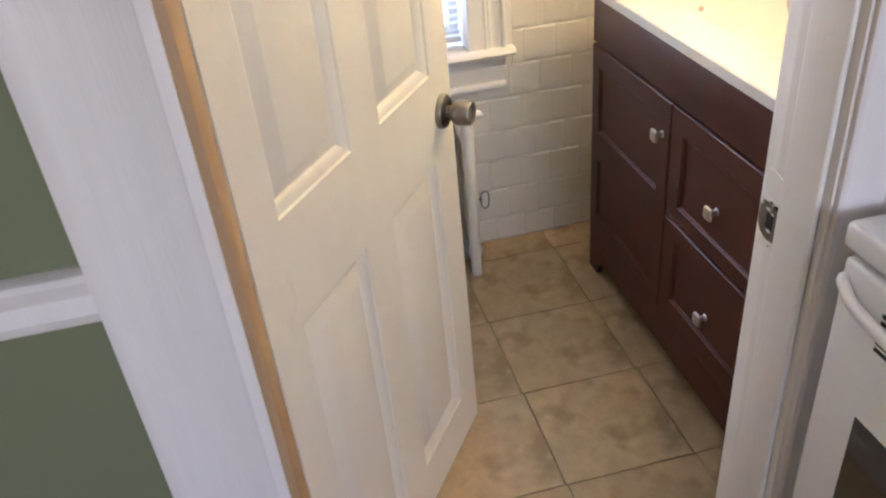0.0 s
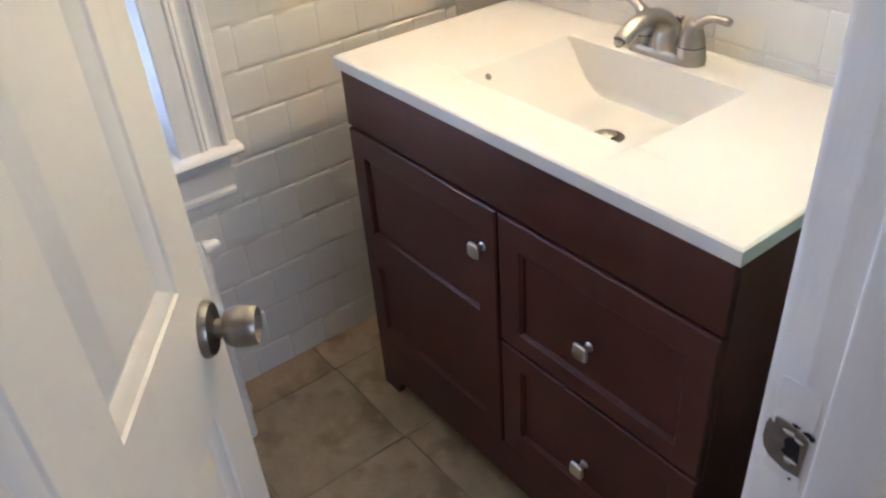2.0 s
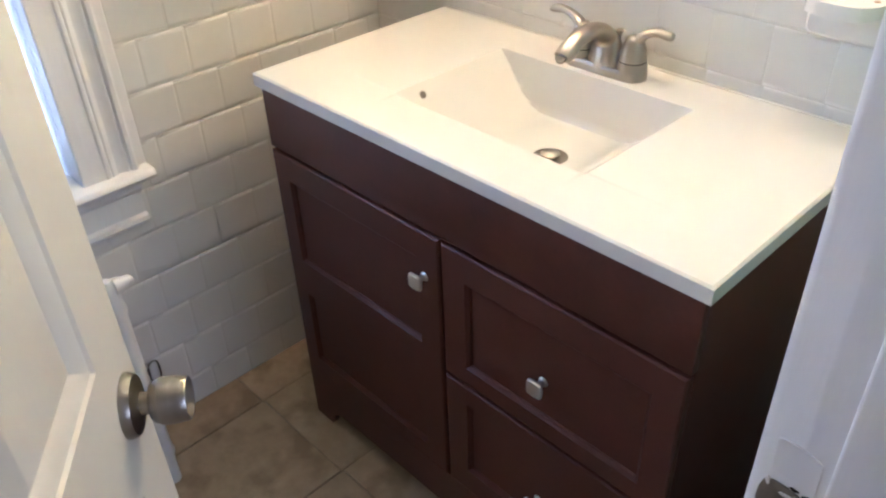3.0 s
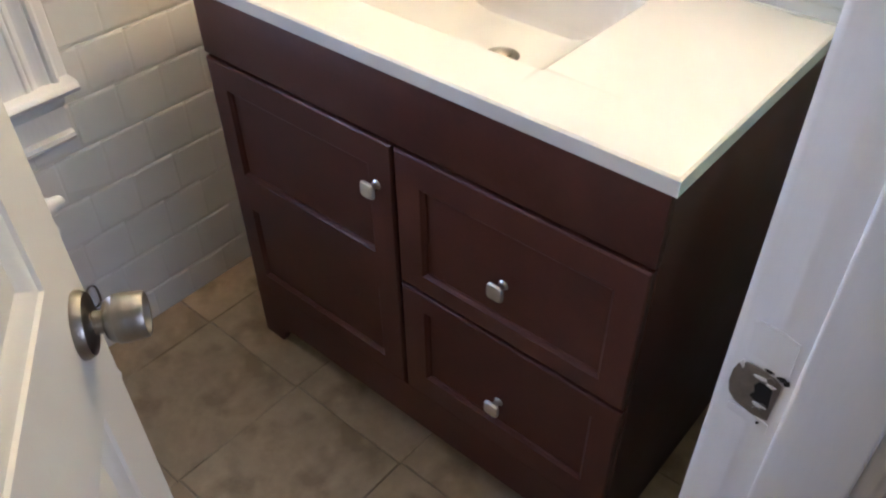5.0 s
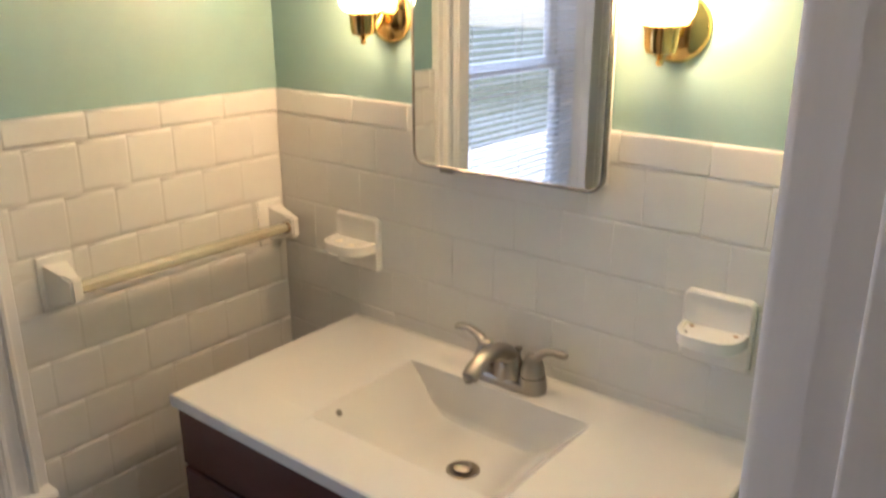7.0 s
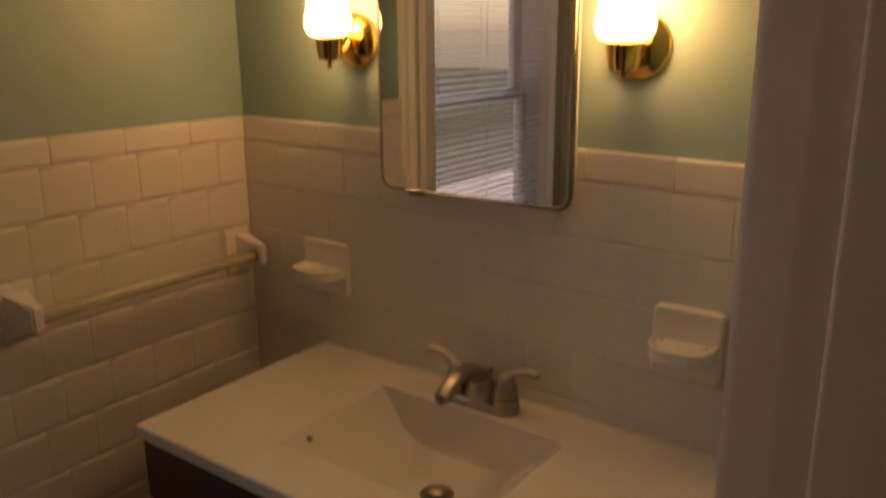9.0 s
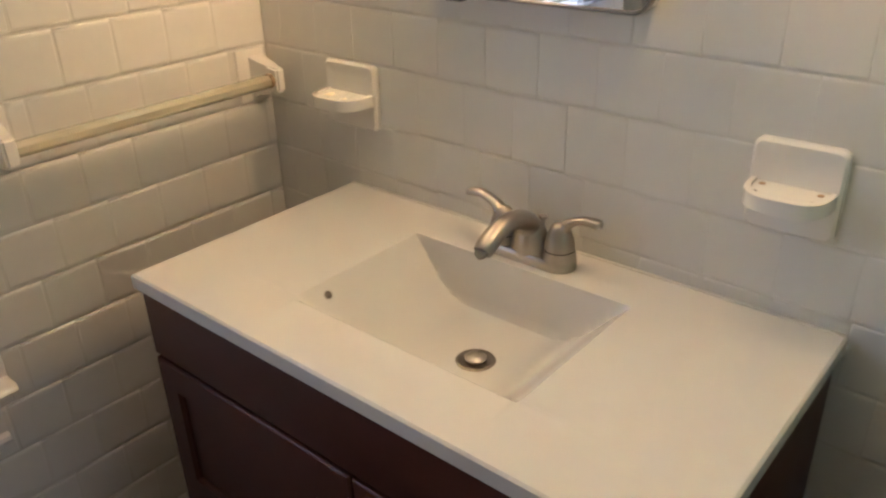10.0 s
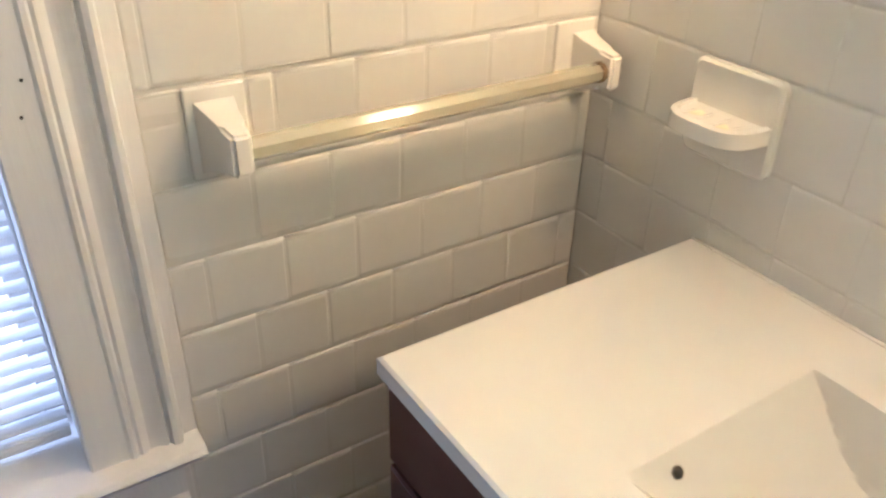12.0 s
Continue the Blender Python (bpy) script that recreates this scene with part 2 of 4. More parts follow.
wall_north = wall("wall_north", [
    ((XL - 0.12, YA, 0), (WX0 - 0.02, YA + 0.16, HC)), ((WX1 + 0.02, YA, 0), (XR + 0.12, YA + 0.16, HC)),
    ((WX0 - 0.02, YA, 0), (WX1 + 0.02, YA + 0.16, WZ0 - 0.02)), ((WX0 - 0.02, YA, WZ1 + 0.02), (WX1 + 0.02, YA + 0.16, HC))],
    paint_teal, "teal painted bathroom wall above white square tiles")
wall_east = wall("wall_east", [((XR, YK - 0.0, 0), (XR + 0.12, YA, HC))], paint_teal, "teal painted wall above white tile wainscot")
wall_west = wall("wall_west", [((XL - 0.12, YC, 0), (XL, YA, HC))], paint_teal, "plain teal painted bathroom wall")
wall_south = wall("wall_south", [
    ((XL - 0.12, YK + 0.012, 0), (DX0 - 0.022, YC, HC)), ((DX1 + 0.022, YK + 0.012, 0), (XR, YC, HC)), ((DX0 - 0.022, YK + 0.012, DZ + 0.02), (DX1 + 0.022, YC, HC))],
    paint_teal, "teal painted bathroom side of the door wall")
wall_kitchen_north = wall("wall_kitchen_north", [
    ((-2.3, YK, 0), (DX0 - 0.022, YK + 0.012, HC)), ((DX1 + 0.022, YK, 0), (XR, YK + 0.012, HC)), ((DX0 - 0.022, YK, DZ + 0.02), (DX1 + 0.022, YK + 0.012, HC))],
    paint_green, "olive green kitchen wall with a white chair rail")
wall_kitchen_sides = wall("wall_kitchen_sides", [
    ((-2.42, -2.72, 0), (-2.3, YK + 0.012, HC)), ((XR, -2.72, 0), (XR + 0.12, YK, HC)), ((-2.3, -2.72, 0), (0.3, -2.6, HC)),
    ((1.56, -2.72, 0), (XR, -2.6, HC)), ((0.3, -2.72, 0), (1.56, -2.6, 0.9)), ((0.3, -2.72, 2.2), (1.56, -2.6, HC))],
    paint_green, "olive green kitchen walls")
ceiling = wall("ceiling", [((-2.42, -2.72, HC), (XR + 0.12, YA + 0.16, HC + 0.1))], paint_ceiling, "plain white ceiling")
floor = wall("floor", [((-2.42, -2.72, -0.10), (XR + 0.12, YA + 0.16, -0.004))], floor_grout, "beige stone-look floor tiles with dark grout")
ground = wall("ground", [((-40, -40, -0.9), (40, 60, -0.6))], lawn_mat, "lawn outside the window")


# trim of the doorway
def casing_outline(w, t):
    """Profile of a painted casing, across (u) and out of the wall (v)."""
    return [(0, 0), (0, t * 0.55), (0.004, t * 0.68), (w * 0.10, t * 0.72), (w * 0.13, t * 0.60), (w * 0.60, t * 0.78), (w * 0.80, t * 0.80),
            (w * 0.83, t * 0.93), (w * 0.86, t), (w * 0.97, t), (w, t * 0.92), (w, 0)]


door_1 = thing("door_1", "white six-panel bathroom door standing open, in a painted frame with one bare wood jamb", "door", (DX0, YC, 0))
tagged(door_1, kind="structure")


def at_door(ob):
    ob.parent = door_1
    ob.matrix_parent_inverse = door_1.matrix_basis.inverted()
    return ob


# left casing: inner edge at x 0.198
at_door(prism("casing", casing_outline(0.136, 0.020), 0, DZ + 0.11, lambda u, v, w: Vector((0.198 - u, YK - v, w)), paint_casing))
at_door(prism("casing", casing_outline(0.075, 0.020), 0, DZ + 0.09, lambda u, v, w: Vector((DX1 + 0.004 + u, YK - v, w)), paint_casing))
at_door(prism("casing", casing_outline(0.11, 0.020), 0.198, DX1 + 0.004, lambda u, v, w: Vector((w, YK - v, DZ + u)), paint_casing))
at_door(box("jamb", (0.1915, YK - 0.002, 0), (0.2095, 0.948, DZ), bare_wood, bevel=0.003, label="bare brown wood jamb"))
at_door(prism("jamb", [(DX1, YK - 0.002), (DX1, 0.957), (DX1 + 0.0006, 0.961), (DX1 + 0.002, 0.965), (DX1 + 0.0052, 0.990), (DX1 + 0.0065, 0.995), (DX1 + 0.009, 0.998), (DX1 + 0.022, 0.998), (DX1 + 0.022, YK - 0.002)],
              0, DZ, lambda u, v, w: Vector((u, v, w)), paint_trim))
for z0, z1 in ((0.8535, 0.897), (0.772, 0.787)):                      # ridges of paint round old mortises
    o = [(0.940, z0), (0.980, z0 + 0.003), (0.982, z1 - 0.004), (0.977, z1), (0.957, z1 + 0.001), (0.941, z1 - 0.004)]
    at_door(prism("paint_ridge", o, DX1 - 0.0011, DX1 + 0.0005, lambda u, v, w: Vector((w + max(0.0, u - 0.961) * 0.135, u, v)), paint_trim))
at_door(box("jamb", (DX0 - 0.022, YK, DZ), (DX1 + 0.022, YC + 0.01, DZ + 0.02), paint_trim, bevel=0.002))
at_door(box("door_stop", (DX1 - 0.010, YK + 0.012, 0), (DX1, 0.932, DZ - 0.012), paint_trim, bevel=0.004, segs=3))
at_door(box("door_stop", (DX0, YK + 0.012, DZ - 0.012), (DX1, 0.932, DZ), paint_trim, bevel=0.003))


def door_leaf():
    """A moulded six-panel leaf, built along +x from the hinge with its seen face towards -y, then swung open."""
    w, t, h = 0.669, 0.035, 2.005
    leaf = None
    xs = [-0.014, 0.060, 0.269, 0.368, 0.578, w]
    zs = [0.0, 0.128, 0.750, 0.922, 1.565, 1.685, 1.895, h]
    bm = bmesh.new()
    prof = [(0.0, 0.0), (0.0030, 0.0035), (0.0075, 0.0045), (0.0185, 0.0150), (0.0215, 0.0155), (0.0240, 0.0145), (0.0440, 0.0030), (0.0470, 0.0025)]

    def face(side):
        y0 = 0.0 if side < 0 else t
        sgn = 1 if side < 0 else -1
        for i in range(len(xs) - 1):
            for j in range(len(zs) - 1):
                x0, x1, z0, z1 = xs[i], xs[i + 1], zs[j], zs[j + 1]
                panel = i in (1, 3) and j in (1, 3, 5)
                if not panel:
                    bm.faces.new([bm.verts.new((x, y0, z)) for x, z in ((x0, z0), (x1, z0), (x1, z1), (x0, z1))])
                    continue
                prev = None
                for ins, dep in prof:
                    ring = [bm.verts.new((x, y0 + sgn * dep, z)) for x, z in ((x0 + ins, z0 + ins), (x1 - ins, z0 + ins), (x1 - ins, z1 - ins), (x0 + ins, z1 - ins))]
                    if prev:
                        for k in range(4):
                            bm.faces.new((prev[k], prev[(k + 1) % 4], ring[(k + 1) % 4], ring[k]))
                    prev = ring
                bm.faces.new(prev)

    face(-1)
    face(1)
    for lo, hi in (((-0.014, 0, 0), (0, t, h)), ((w, 0, 0), (w, t, h))):
        x = lo[0]
        bm.faces.new([bm.verts.new(p) for p in ((x, 0, 0), (x, t, 0), (x, t, h), (x, 0, h))])
    for z in (0, h):
        bm.faces.new([bm.verts.new(p) for p in ((-0.014, 0, z), (w, 0, z), (w, t, z), (-0.014, t, z))])
    bmesh.ops.remove_doubles(bm, verts=bm.verts, dist=0.0004)
    swing = pose(0.219, 0.968, 0.012, 0, 0, 55.4)
    for v in bm.verts:
        v.co = swing @ v.co
    leaf = at_door(link("door_leaf", bm, paint_door, None, "cream-white moulded six-panel leaf, slightly scuffed"))
    ku, kz = 0.619, 0.838
    km = swing @ pose(ku, 0, kz, 90)
    rose = [(0.034, 0.0), (0.034, 0.004), (0.031, 0.010), (0.022, 0.013), (0.014, 0.014)]
    neck = [(0.012, 0.012), (0.0115, 0.022), (0.0125, 0.028)]
    knob = [(0.012, 0.023), (0.018, 0.0240), (0.0215, 0.0275), (0.0235, 0.033), (0.0242, 0.0335), (0.0248, 0.044), (0.0246, 0.0445), (0.0240, 0.052), (0.0228, 0.0605), (0.0215, 0.0620), (0.0203, 0.0612), (0.0190, 0.0540), (0.014, 0.0500), (0.004, 0.049)]
    k = at_door(lathe("door_knob", rose, knob_metal, km, n=32, label="brushed nickel round knob and rose"))
    for nm, pr in (("neck", neck), ("grip", knob)):
        s = lathe(nm, pr, knob_metal, km, n=32)
        s.parent = k
        s.matrix_parent_inverse = Matrix()
    k2 = at_door(lathe("door_knob", [(0.034, 0), (0.034, 0.004), (0.022, 0.012), (0.012, 0.02), (0.012, 0.032), (0.022, 0.036), (0.0265, 0.05), (0.0265, 0.062), (0.022, 0.074)], nickel, swing @ pose(ku, 0.035, kz, -90), n=32))
    bm = bmesh.new()
    add_box(bm, (w - 0.0005, 0.006, kz - 0.028), (w + 0.0015, 0.029, kz + 0.028), 0.0005, 1, swing)
    add_box(bm, (w + 0.001, 0.012, kz - 0.009), (w + 0.009, 0.023, kz + 0.009), 0.003, 2, swing)
    at_door(link("latch", bm, nickel))
    for z in (0.20, 1.80):
        bm = bmesh.new()
        add_box(bm, (-0.020, 0.004, z - 0.045), (-0.0175, 0.033, z + 0.045), 0.0005, 1, swing)
        add_lathe(bm, [(0.006, z - 0.047), (0.006, z + 0.047)], swing @ pose(-0.021, 0.040, 0), 12)
        at_door(link("hinge", bm, nickel))


door_leaf()


def strike_plate():
    x = DX1 - 0.0005
    bm = bmesh.new()
    # plate with a lip bent round the edge of the jamb
    out = [(0.943, 0.790), (0.942, 0.838), (0.948, 0.843), (0.957, 0.846), (0.966, 0.8465), (0.976, 0.845), (0.984, 0.838), (0.9865, 0.828), (0.987, 0.812), (0.984, 0.799), (0.976, 0.792), (0.966, 0.790), (0.957, 0.788)]
    add_prism(bm, out, x - 0.0016, x, lambda u, v, w: Vector((w + max(0.0, u - 0.961) * 0.135, u, v)))
    at_door(link("strike_plate", bm, steel_dark, None, "worn steel strike plate"))
    # latch hole laid on as a near-black patch that paints its shade
    bm = bmesh.new()
    hole = [(0.946, 0.806), (0.948, 0.829), (0.953, 0.833), (0.961, 0.832), (0.964, 0.826), (0.962, 0.818), (0.965, 0.811), (0.958, 0.807), (0.951, 0.809)]
    add_prism(bm, hole, x - 0.0021, x - 0.0015, lambda u, v, w: Vector((w, u, v)))
    at_door(link("latch_hole", bm, black_hole, None, "ragged latch hole, its dark inside painted on the plate"))
    for u, z in ((0.952, 0.840), (0.955, 0.797)):
        at_door(lathe("screw", [(0.0042, 0.0), (0.0035, 0.0012), (0.001, 0.0014)], steel_dark, pose(x - 0.0016, u, z, 0, -90), n=12))
    # flakes of paint over the top edge, and the broken wood round the plate, its gouges darkened by near-black colour
    for mat, nm, spots in ((paint_trim, "paint_flake", ((0.960, 0.8375, 0.007, 0.0018), (0.950, 0.8335, 0.004, 0.0016), (0.980, 0.842, 0.002, 0.005), (0.955, 0.804, 0.006, 0.0016))),
                           (black_hole, "wood_chip", ((0.944, 0.848, 0.004, 0.0022), (0.939, 0.846, 0.0025, 0.003), (0.950, 0.7815, 0.0014, 0.0016), (0.956, 0.850, 0.004, 0.0012)))):
        for u, z, a, b in spots:
            bm = bmesh.new()
            o = [(u + a * math.cos(q) * (1 + 0.3 * math.sin(3 * q + u * 900)), z + b * math.sin(q) * (1 + 0.3 * math.cos(2 * q + z * 700))) for q in np.linspace(0, 2 * math.pi, 13)[:-1]]
            add_prism(bm, o, x - 0.0026, x - 0.0012, lambda u, v, w: Vector((w + max(0.0, u - 0.961) * 0.135, u, v)))
            at_door(link(nm, bm, mat))


strike_plate()


# kitchen chair rail
RAIL = [(0.955, 0), (0.955, 0.010), (0.961, 0.016), (0.971, 0.018), (0.981, 0.013), (0.991, 0.012), (1.001, 0.020), (1.013, 0.022), (1.019, 0.018), (1.022, 0.010), (1.022, 0)]
structure(prism("chair_rail", RAIL, -2.3, 0.062, lambda u, v, w: Vector((w, YK - v, u)), paint_casing), "white painted chair rail on the green wall")


# ---------------------------------------------------------------- window
window_1 = thing("window_1", "white painted double-hung window with fluted casing and a stool", "window", (0.44, YA, WZ0))
tagged(window_1, kind="structure")


def at_window(ob):
    ob.parent = window_1
    ob.matrix_parent_inverse = window_1.matrix_basis.inverted()
    return ob


def flutes(w, t):
    """Casing profile with fine flutes and a raised outer band, from the opening outwards."""
    return [(0, 0), (0, t * 0.8), (0.003, t * 0.9), (0.062, t * 0.92), (0.066, t * 1.05), (0.071, t * 1.04), (0.074, t * 0.86), (0.078, t * 0.96), (0.082, t * 0.90), (0.088, t * 0.74),
            (0.098, t * 0.76), (0.105, t * 0.94), (0.109, t * 0.99), (0.112, t * 0.80), (0.116, t * 1.15), (0.122, t * 1.22), (0.127, t * 1.12), (0.131, t * 0.56), (w - 0.002, t * 0.5), (w, t * 0.4), (w, 0)]


at_window(prism("casing", [(max(u - 0.016, min(u, 0.003)), v) for u, v in flutes(0.150, 0.024)], 0.672, WZ1 + 0.12, lambda u, v, w: Vector((WX1 + u, YA - (0.012 + v if v else 0.0), w)), paint_trim))
at_window(prism("casing", flutes(0.150, 0.024), 0.672, WZ1 + 0.12, lambda u, v, w: Vector((WX0 - u, YA - (0.012 + v if v else 0.0), w)), paint_trim))
at_window(prism("casing", flutes(0.130, 0.022), WX0, WX1, lambda u, v, w: Vector((w, YA - (0.010 + v if v else 0.0), WZ1 + u)), paint_trim))
at_window(prism("window_stool", [(2.46, 0.650), (2.46, 0.674), (2.256, 0.672), (2.250, 0.668), (2.247, 0.661), (2.250, 0.654), (2.256, 0.650)], -0.09, 0.955,
                lambda u, v, w: Vector((w, u, v)), paint_trim, label="painted window stool with a chipped corner"))
at_window(prism("apron", [(YA - 0.012, 0.545), (2.286, 0.545), (2.282, 0.552), (2.284, 0.560), (2.292, 0.566), (2.290, 0.615), (2.282, 0.622), (2.276, 0.634), (2.274, 0.650), (YA - 0.012, 0.650)], -0.07, 0.930,
                lambda u, v, w: Vector((w, u, v)), paint_trim))
bm = bmesh.new()
for lo, hi in (((WX1, YA + 0.0004, 0.672), (WX1 + 0.02, YA + 0.15, WZ1)), ((WX0 - 0.02, YA + 0.0004, 0.672), (WX0, YA + 0.15, WZ1)), ((WX0 - 0.02, YA + 0.0004, WZ1), (WX1 + 0.02, YA + 0.15, WZ1 + 0.02))):
    add_box(bm, lo, hi, 0.002, 1)
at_window(link("window_frame", bm, paint_trim))


def sash(name, z0, z1, y):
    bm = bmesh.new()
    s = 0.045
    for lo, hi in (((WX0, y, z0), (WX0 + s, y + 0.03, z1)), ((WX1 - 0.028, y, z0), (WX1, y + 0.03, z1)), ((WX0 + s, y, z0), (WX1 - 0.028, y + 0.03, z0 + s)), ((WX0 + s, y, z1 - 0.035), (WX1 - 0.028, y + 0.03, z1))):
        add_box(bm, lo, hi, 0.003, 1)
    ob = at_window(link(name, bm, paint_trim))
    p = box("pane", (WX0 + s - 0.004, y + 0.013, z0 + s - 0.004), (WX1 - 0.024, y + 0.017, z1 - 0.031), glass_mat, ob, bevel=0)
    p.visible_shadow = False


sash("lower_sash", 0.676, 1.345, YA + 0.090)
sash("upper_sash", 1.310, WZ1, YA + 0.122)


def blind():
    b = thing("window_blind", "white mini blind, lowered and half open, in the window", "blind", (0.43, 2.385, WZ1))
    x0, x1, y = WX0 + 0.008, WX1 - 0.006, 2.352
    inv = b.matrix_basis.inverted()

    def put(o):
        o.parent = b
        o.matrix_parent_inverse = inv
        return o

    put(box("headrail", (x0, y - 0.013, WZ1 - 0.028), (x1, y + 0.013, WZ1 - 0.001), blind_pvc, bevel=0.001))
    put(box("bottom_rail", (x0, y - 0.012, 0.688), (x1, y + 0.012, 0.704), blind_pvc, bevel=0.003))
    me = None
    n = int((WZ1 - 0.045 - 0.72) / 0.0215)
    for i in range(n):
        z = 0.72 + 0.0215 * i
        if me is None:
            bm = bmesh.new()
            rows = []
            for k in range(5):
                a = (k / 4 - 0.5)
                yy, zz = a * 0.0245, 0.0018 * (1 - (2 * a) ** 2)
                rows.append([bm.verts.new((xx, yy, zz)) for xx in (x0, x1)])
            for a, c in zip(rows, rows[1:]):
                bm.faces.new((a[0], a[1], c[1], c[0]))
            s = link("slat", bm, blind_pvc)
            sol = s.modifiers.new("thick", "SOLIDIFY")
            sol.thickness = 0.0004
            me = s.data
        else:
            s = new("slat", me)
        s.matrix_basis = pose(0, y, z, 2 + random.uniform(-2.5, 2.5), random.uniform(-0.15, 0.15), 0)
        put(s)
    for x in (x0 + 0.09, (x0 + x1) / 2, x1 - 0.09):
        bm = bmesh.new()
        for dy in (-0.0125, 0.0125):
            add_box(bm, (x - 0.0006, y + dy - 0.0006, 0.70), (x + 0.0006, y + dy + 0.0006, WZ1 - 0.02))
        put(link("ladder_cord", bm, blind_pvc))


blind()

# ---------------------------------------------------------------- vanity
VX, VY0, VY1, VZ = 1.128, 1.148, 2.062, 0.850
TOP = 0.875


def shaker(name, y0, y1, z0, z1, panels, parent, x=1.113, t=0.016):
    """A framed front with recessed panels; panels are (y0, y1, z0, z1)."""
    bm = bmesh.new()
    ys = sorted({y0, y1, *(v for p in panels for v in p[:2])})
    zs = sorted({z0, z1, *(v for p in panels for v in p[2:])})
    e = 0.003
    front = {}

    def inside(a, b, c, d):
        return any(p[0] <= a and b <= p[1] and p[2] <= c and d <= p[3] for p in panels)

    for a, b in zip(ys, ys[1:]):
        for c, d in zip(zs, zs[1:]):
            if inside(a, b, c, d):
                continue
            yy = [a + (e if a == y0 else 0), b - (e if b == y1 else 0)]
            zz = [c + (e if c == z0 else 0), d - (e if d == z1 else 0)]
            bm.faces.new([bm.verts.new((x, u, v)) for u, v in ((yy[0], zz[0]), (yy[1], zz[0]), (yy[1], zz[1]), (yy[0], zz[1]))])
    o = [(y0, z0), (y1, z0), (y1, z1), (y0, z1)]
    i_ = [(y0 + e, z0 + e), (y1 - e, z0 + e), (y1 - e, z1 - e), (y0 + e, z1 - e)]
    for k in range(4):
        k2 = (k + 1) % 4
        bm.faces.new([bm.verts.new(q) for q in ((x, *i_[k]), (x, *i_[k2]), (x + e, *o[k2]), (x + e, *o[k]))])
        bm.faces.new([bm.verts.new(q) for q in ((x + e, *o[k]), (x + e, *o[k2]), (x + t, *o[k2]), (x + t, *o[k]))])
    for p in panels:
        steps = [(0, 0), (0.002, 0.0025), (0.006, 0.005), (0.007, 0.0085)]
        prev = None
        for ins, dep in steps:
            ring = [(x + dep, p[0] + ins, p[2] + ins), (x + dep, p[1] - ins, p[2] + ins), (x + dep, p[1] - ins, p[3] - ins), (x + dep, p[0] + ins, p[3] - ins)]
            if prev:
                for k in range(4):
                    k2 = (k + 1) % 4
                    bm.faces.new([bm.verts.new(q) for q in (prev[k], prev[k2], ring[k2], ring[k])])
            prev = ring
        bm.faces.new([bm.verts.new(q) for q in prev])
    bmesh.ops.remove_doubles(bm, verts=bm.verts, dist=0.0002)
    return link(name, bm, cherry, parent)


def square_knob(y, z, parent):
    m = pose(1.113, y, z, 0, -90, 0)
    bm = bmesh.new()
    add_lathe(bm, [(0.009, 0.0), (0.006, 0.003), (0.0055, 0.012), (0.008, 0.017)], m, 16)
    prof = [(0.010, 0.015), (0.0145, 0.018), (0.0150, 0.021), (0.0135, 0.024), (0.007, 0.026)]
    rings = []
    for r, h in prof:
        ring = []
        for i in range(24):
            a = 2 * math.pi * i / 24
            c, s = math.cos(a), math.sin(a)
            k = (abs(c) ** 5 + abs(s) ** 5) ** (-1 / 5)
            ring.append(bm.verts.new(m @ Vector((r * c * k, r * s * k, h))))
        rings.append(ring)
    for a, b in zip(rings, rings[1:]):
        for i in range(24):
            bm.faces.new((a[i], a[(i + 1) % 24], b[(i + 1) % 24], b[i]))
    bm.faces.new(rings[0])
    bm.faces.new(rings[-1])
    return link("knob", bm, satin, parent, "square satin nickel knob")


def vanity():
    v = thing("vanity_cabinet", "dark cherry-stained bathroom cabinet with one door and two drawers", "cabinet")
    x = VX
    box("bottom_panel", (x, VY0 + 0.0185, 0.075), (1.584, VY1 - 0.0185, 0.093), cherry_in, v, bevel=0.001, segs=1)
    box("side_panel", (x, VY0, 0.0), (1.598, VY0 + 0.018, VZ), cherry, v, bevel=0.0015)
    box("side_panel", (x, VY1 - 0.018, 0.0), (1.598, VY1, VZ), cherry, v, bevel=0.0015)
    box("back_panel", (1.585, VY0 + 0.0185, 0.075), (1.598, VY1 - 0.0185, VZ), cherry_in, v, bevel=0.001, segs=1)
    box("face_frame", (x + 0.002, VY0 + 0.0185, 0.095), (x + 0.018, VY1 - 0.0185, 0.74), cherry, v, bevel=0.001, segs=1)
    # bottom rail cut away between two feet
    pts = [(VY0, 0.0), (VY0 + 0.060, 0.0), (VY0 + 0.066, 0.012), (VY0 + 0.072, 0.034), (VY0 + 0.090, 0.048), (VY0 + 0.115, 0.052),
           (VY1 - 0.115, 0.052), (VY1 - 0.090, 0.048), (VY1 - 0.072, 0.034), (VY1 - 0.066, 0.012), (VY1 - 0.060, 0.0), (VY1, 0.0), (VY1, 0.158), (VY0, 0.158)]
    prism("bottom_rail", pts, 1.117, 1.133, lambda u, w, q: Vector((q, u, w)), cherry, v)
    box("top_rail", (1.116, VY0, 0.728), (1.133, VY1, VZ), cherry, v, bevel=0.002)
    door = shaker("door", 1.5985, 2.058, 0.163, 0.722, [(1.650, 2.012, 0.207, 0.392), (1.650, 2.012, 0.478, 0.668)], v)
    square_knob(1.634, 0.634, door)
    d1 = shaker("drawer", VY0 + 0.002, 1.5925, 0.448, 0.722, [(1.195, 1.540, 0.486, 0.668)], v)
    square_knob(1.374, 0.568, d1)
    d2 = shaker("drawer", VY0 + 0.002, 1.5925, 0.163, 0.440, [(1.195, 1.540, 0.222, 0.398)], v)
    square_knob(1.371, 0.291, d2)
    return v


vanity()

# basin: depth below the top at (x, y)
BX0, BX1, BY0, BY1 = 1.216, 1.496, 1.400, 1.809


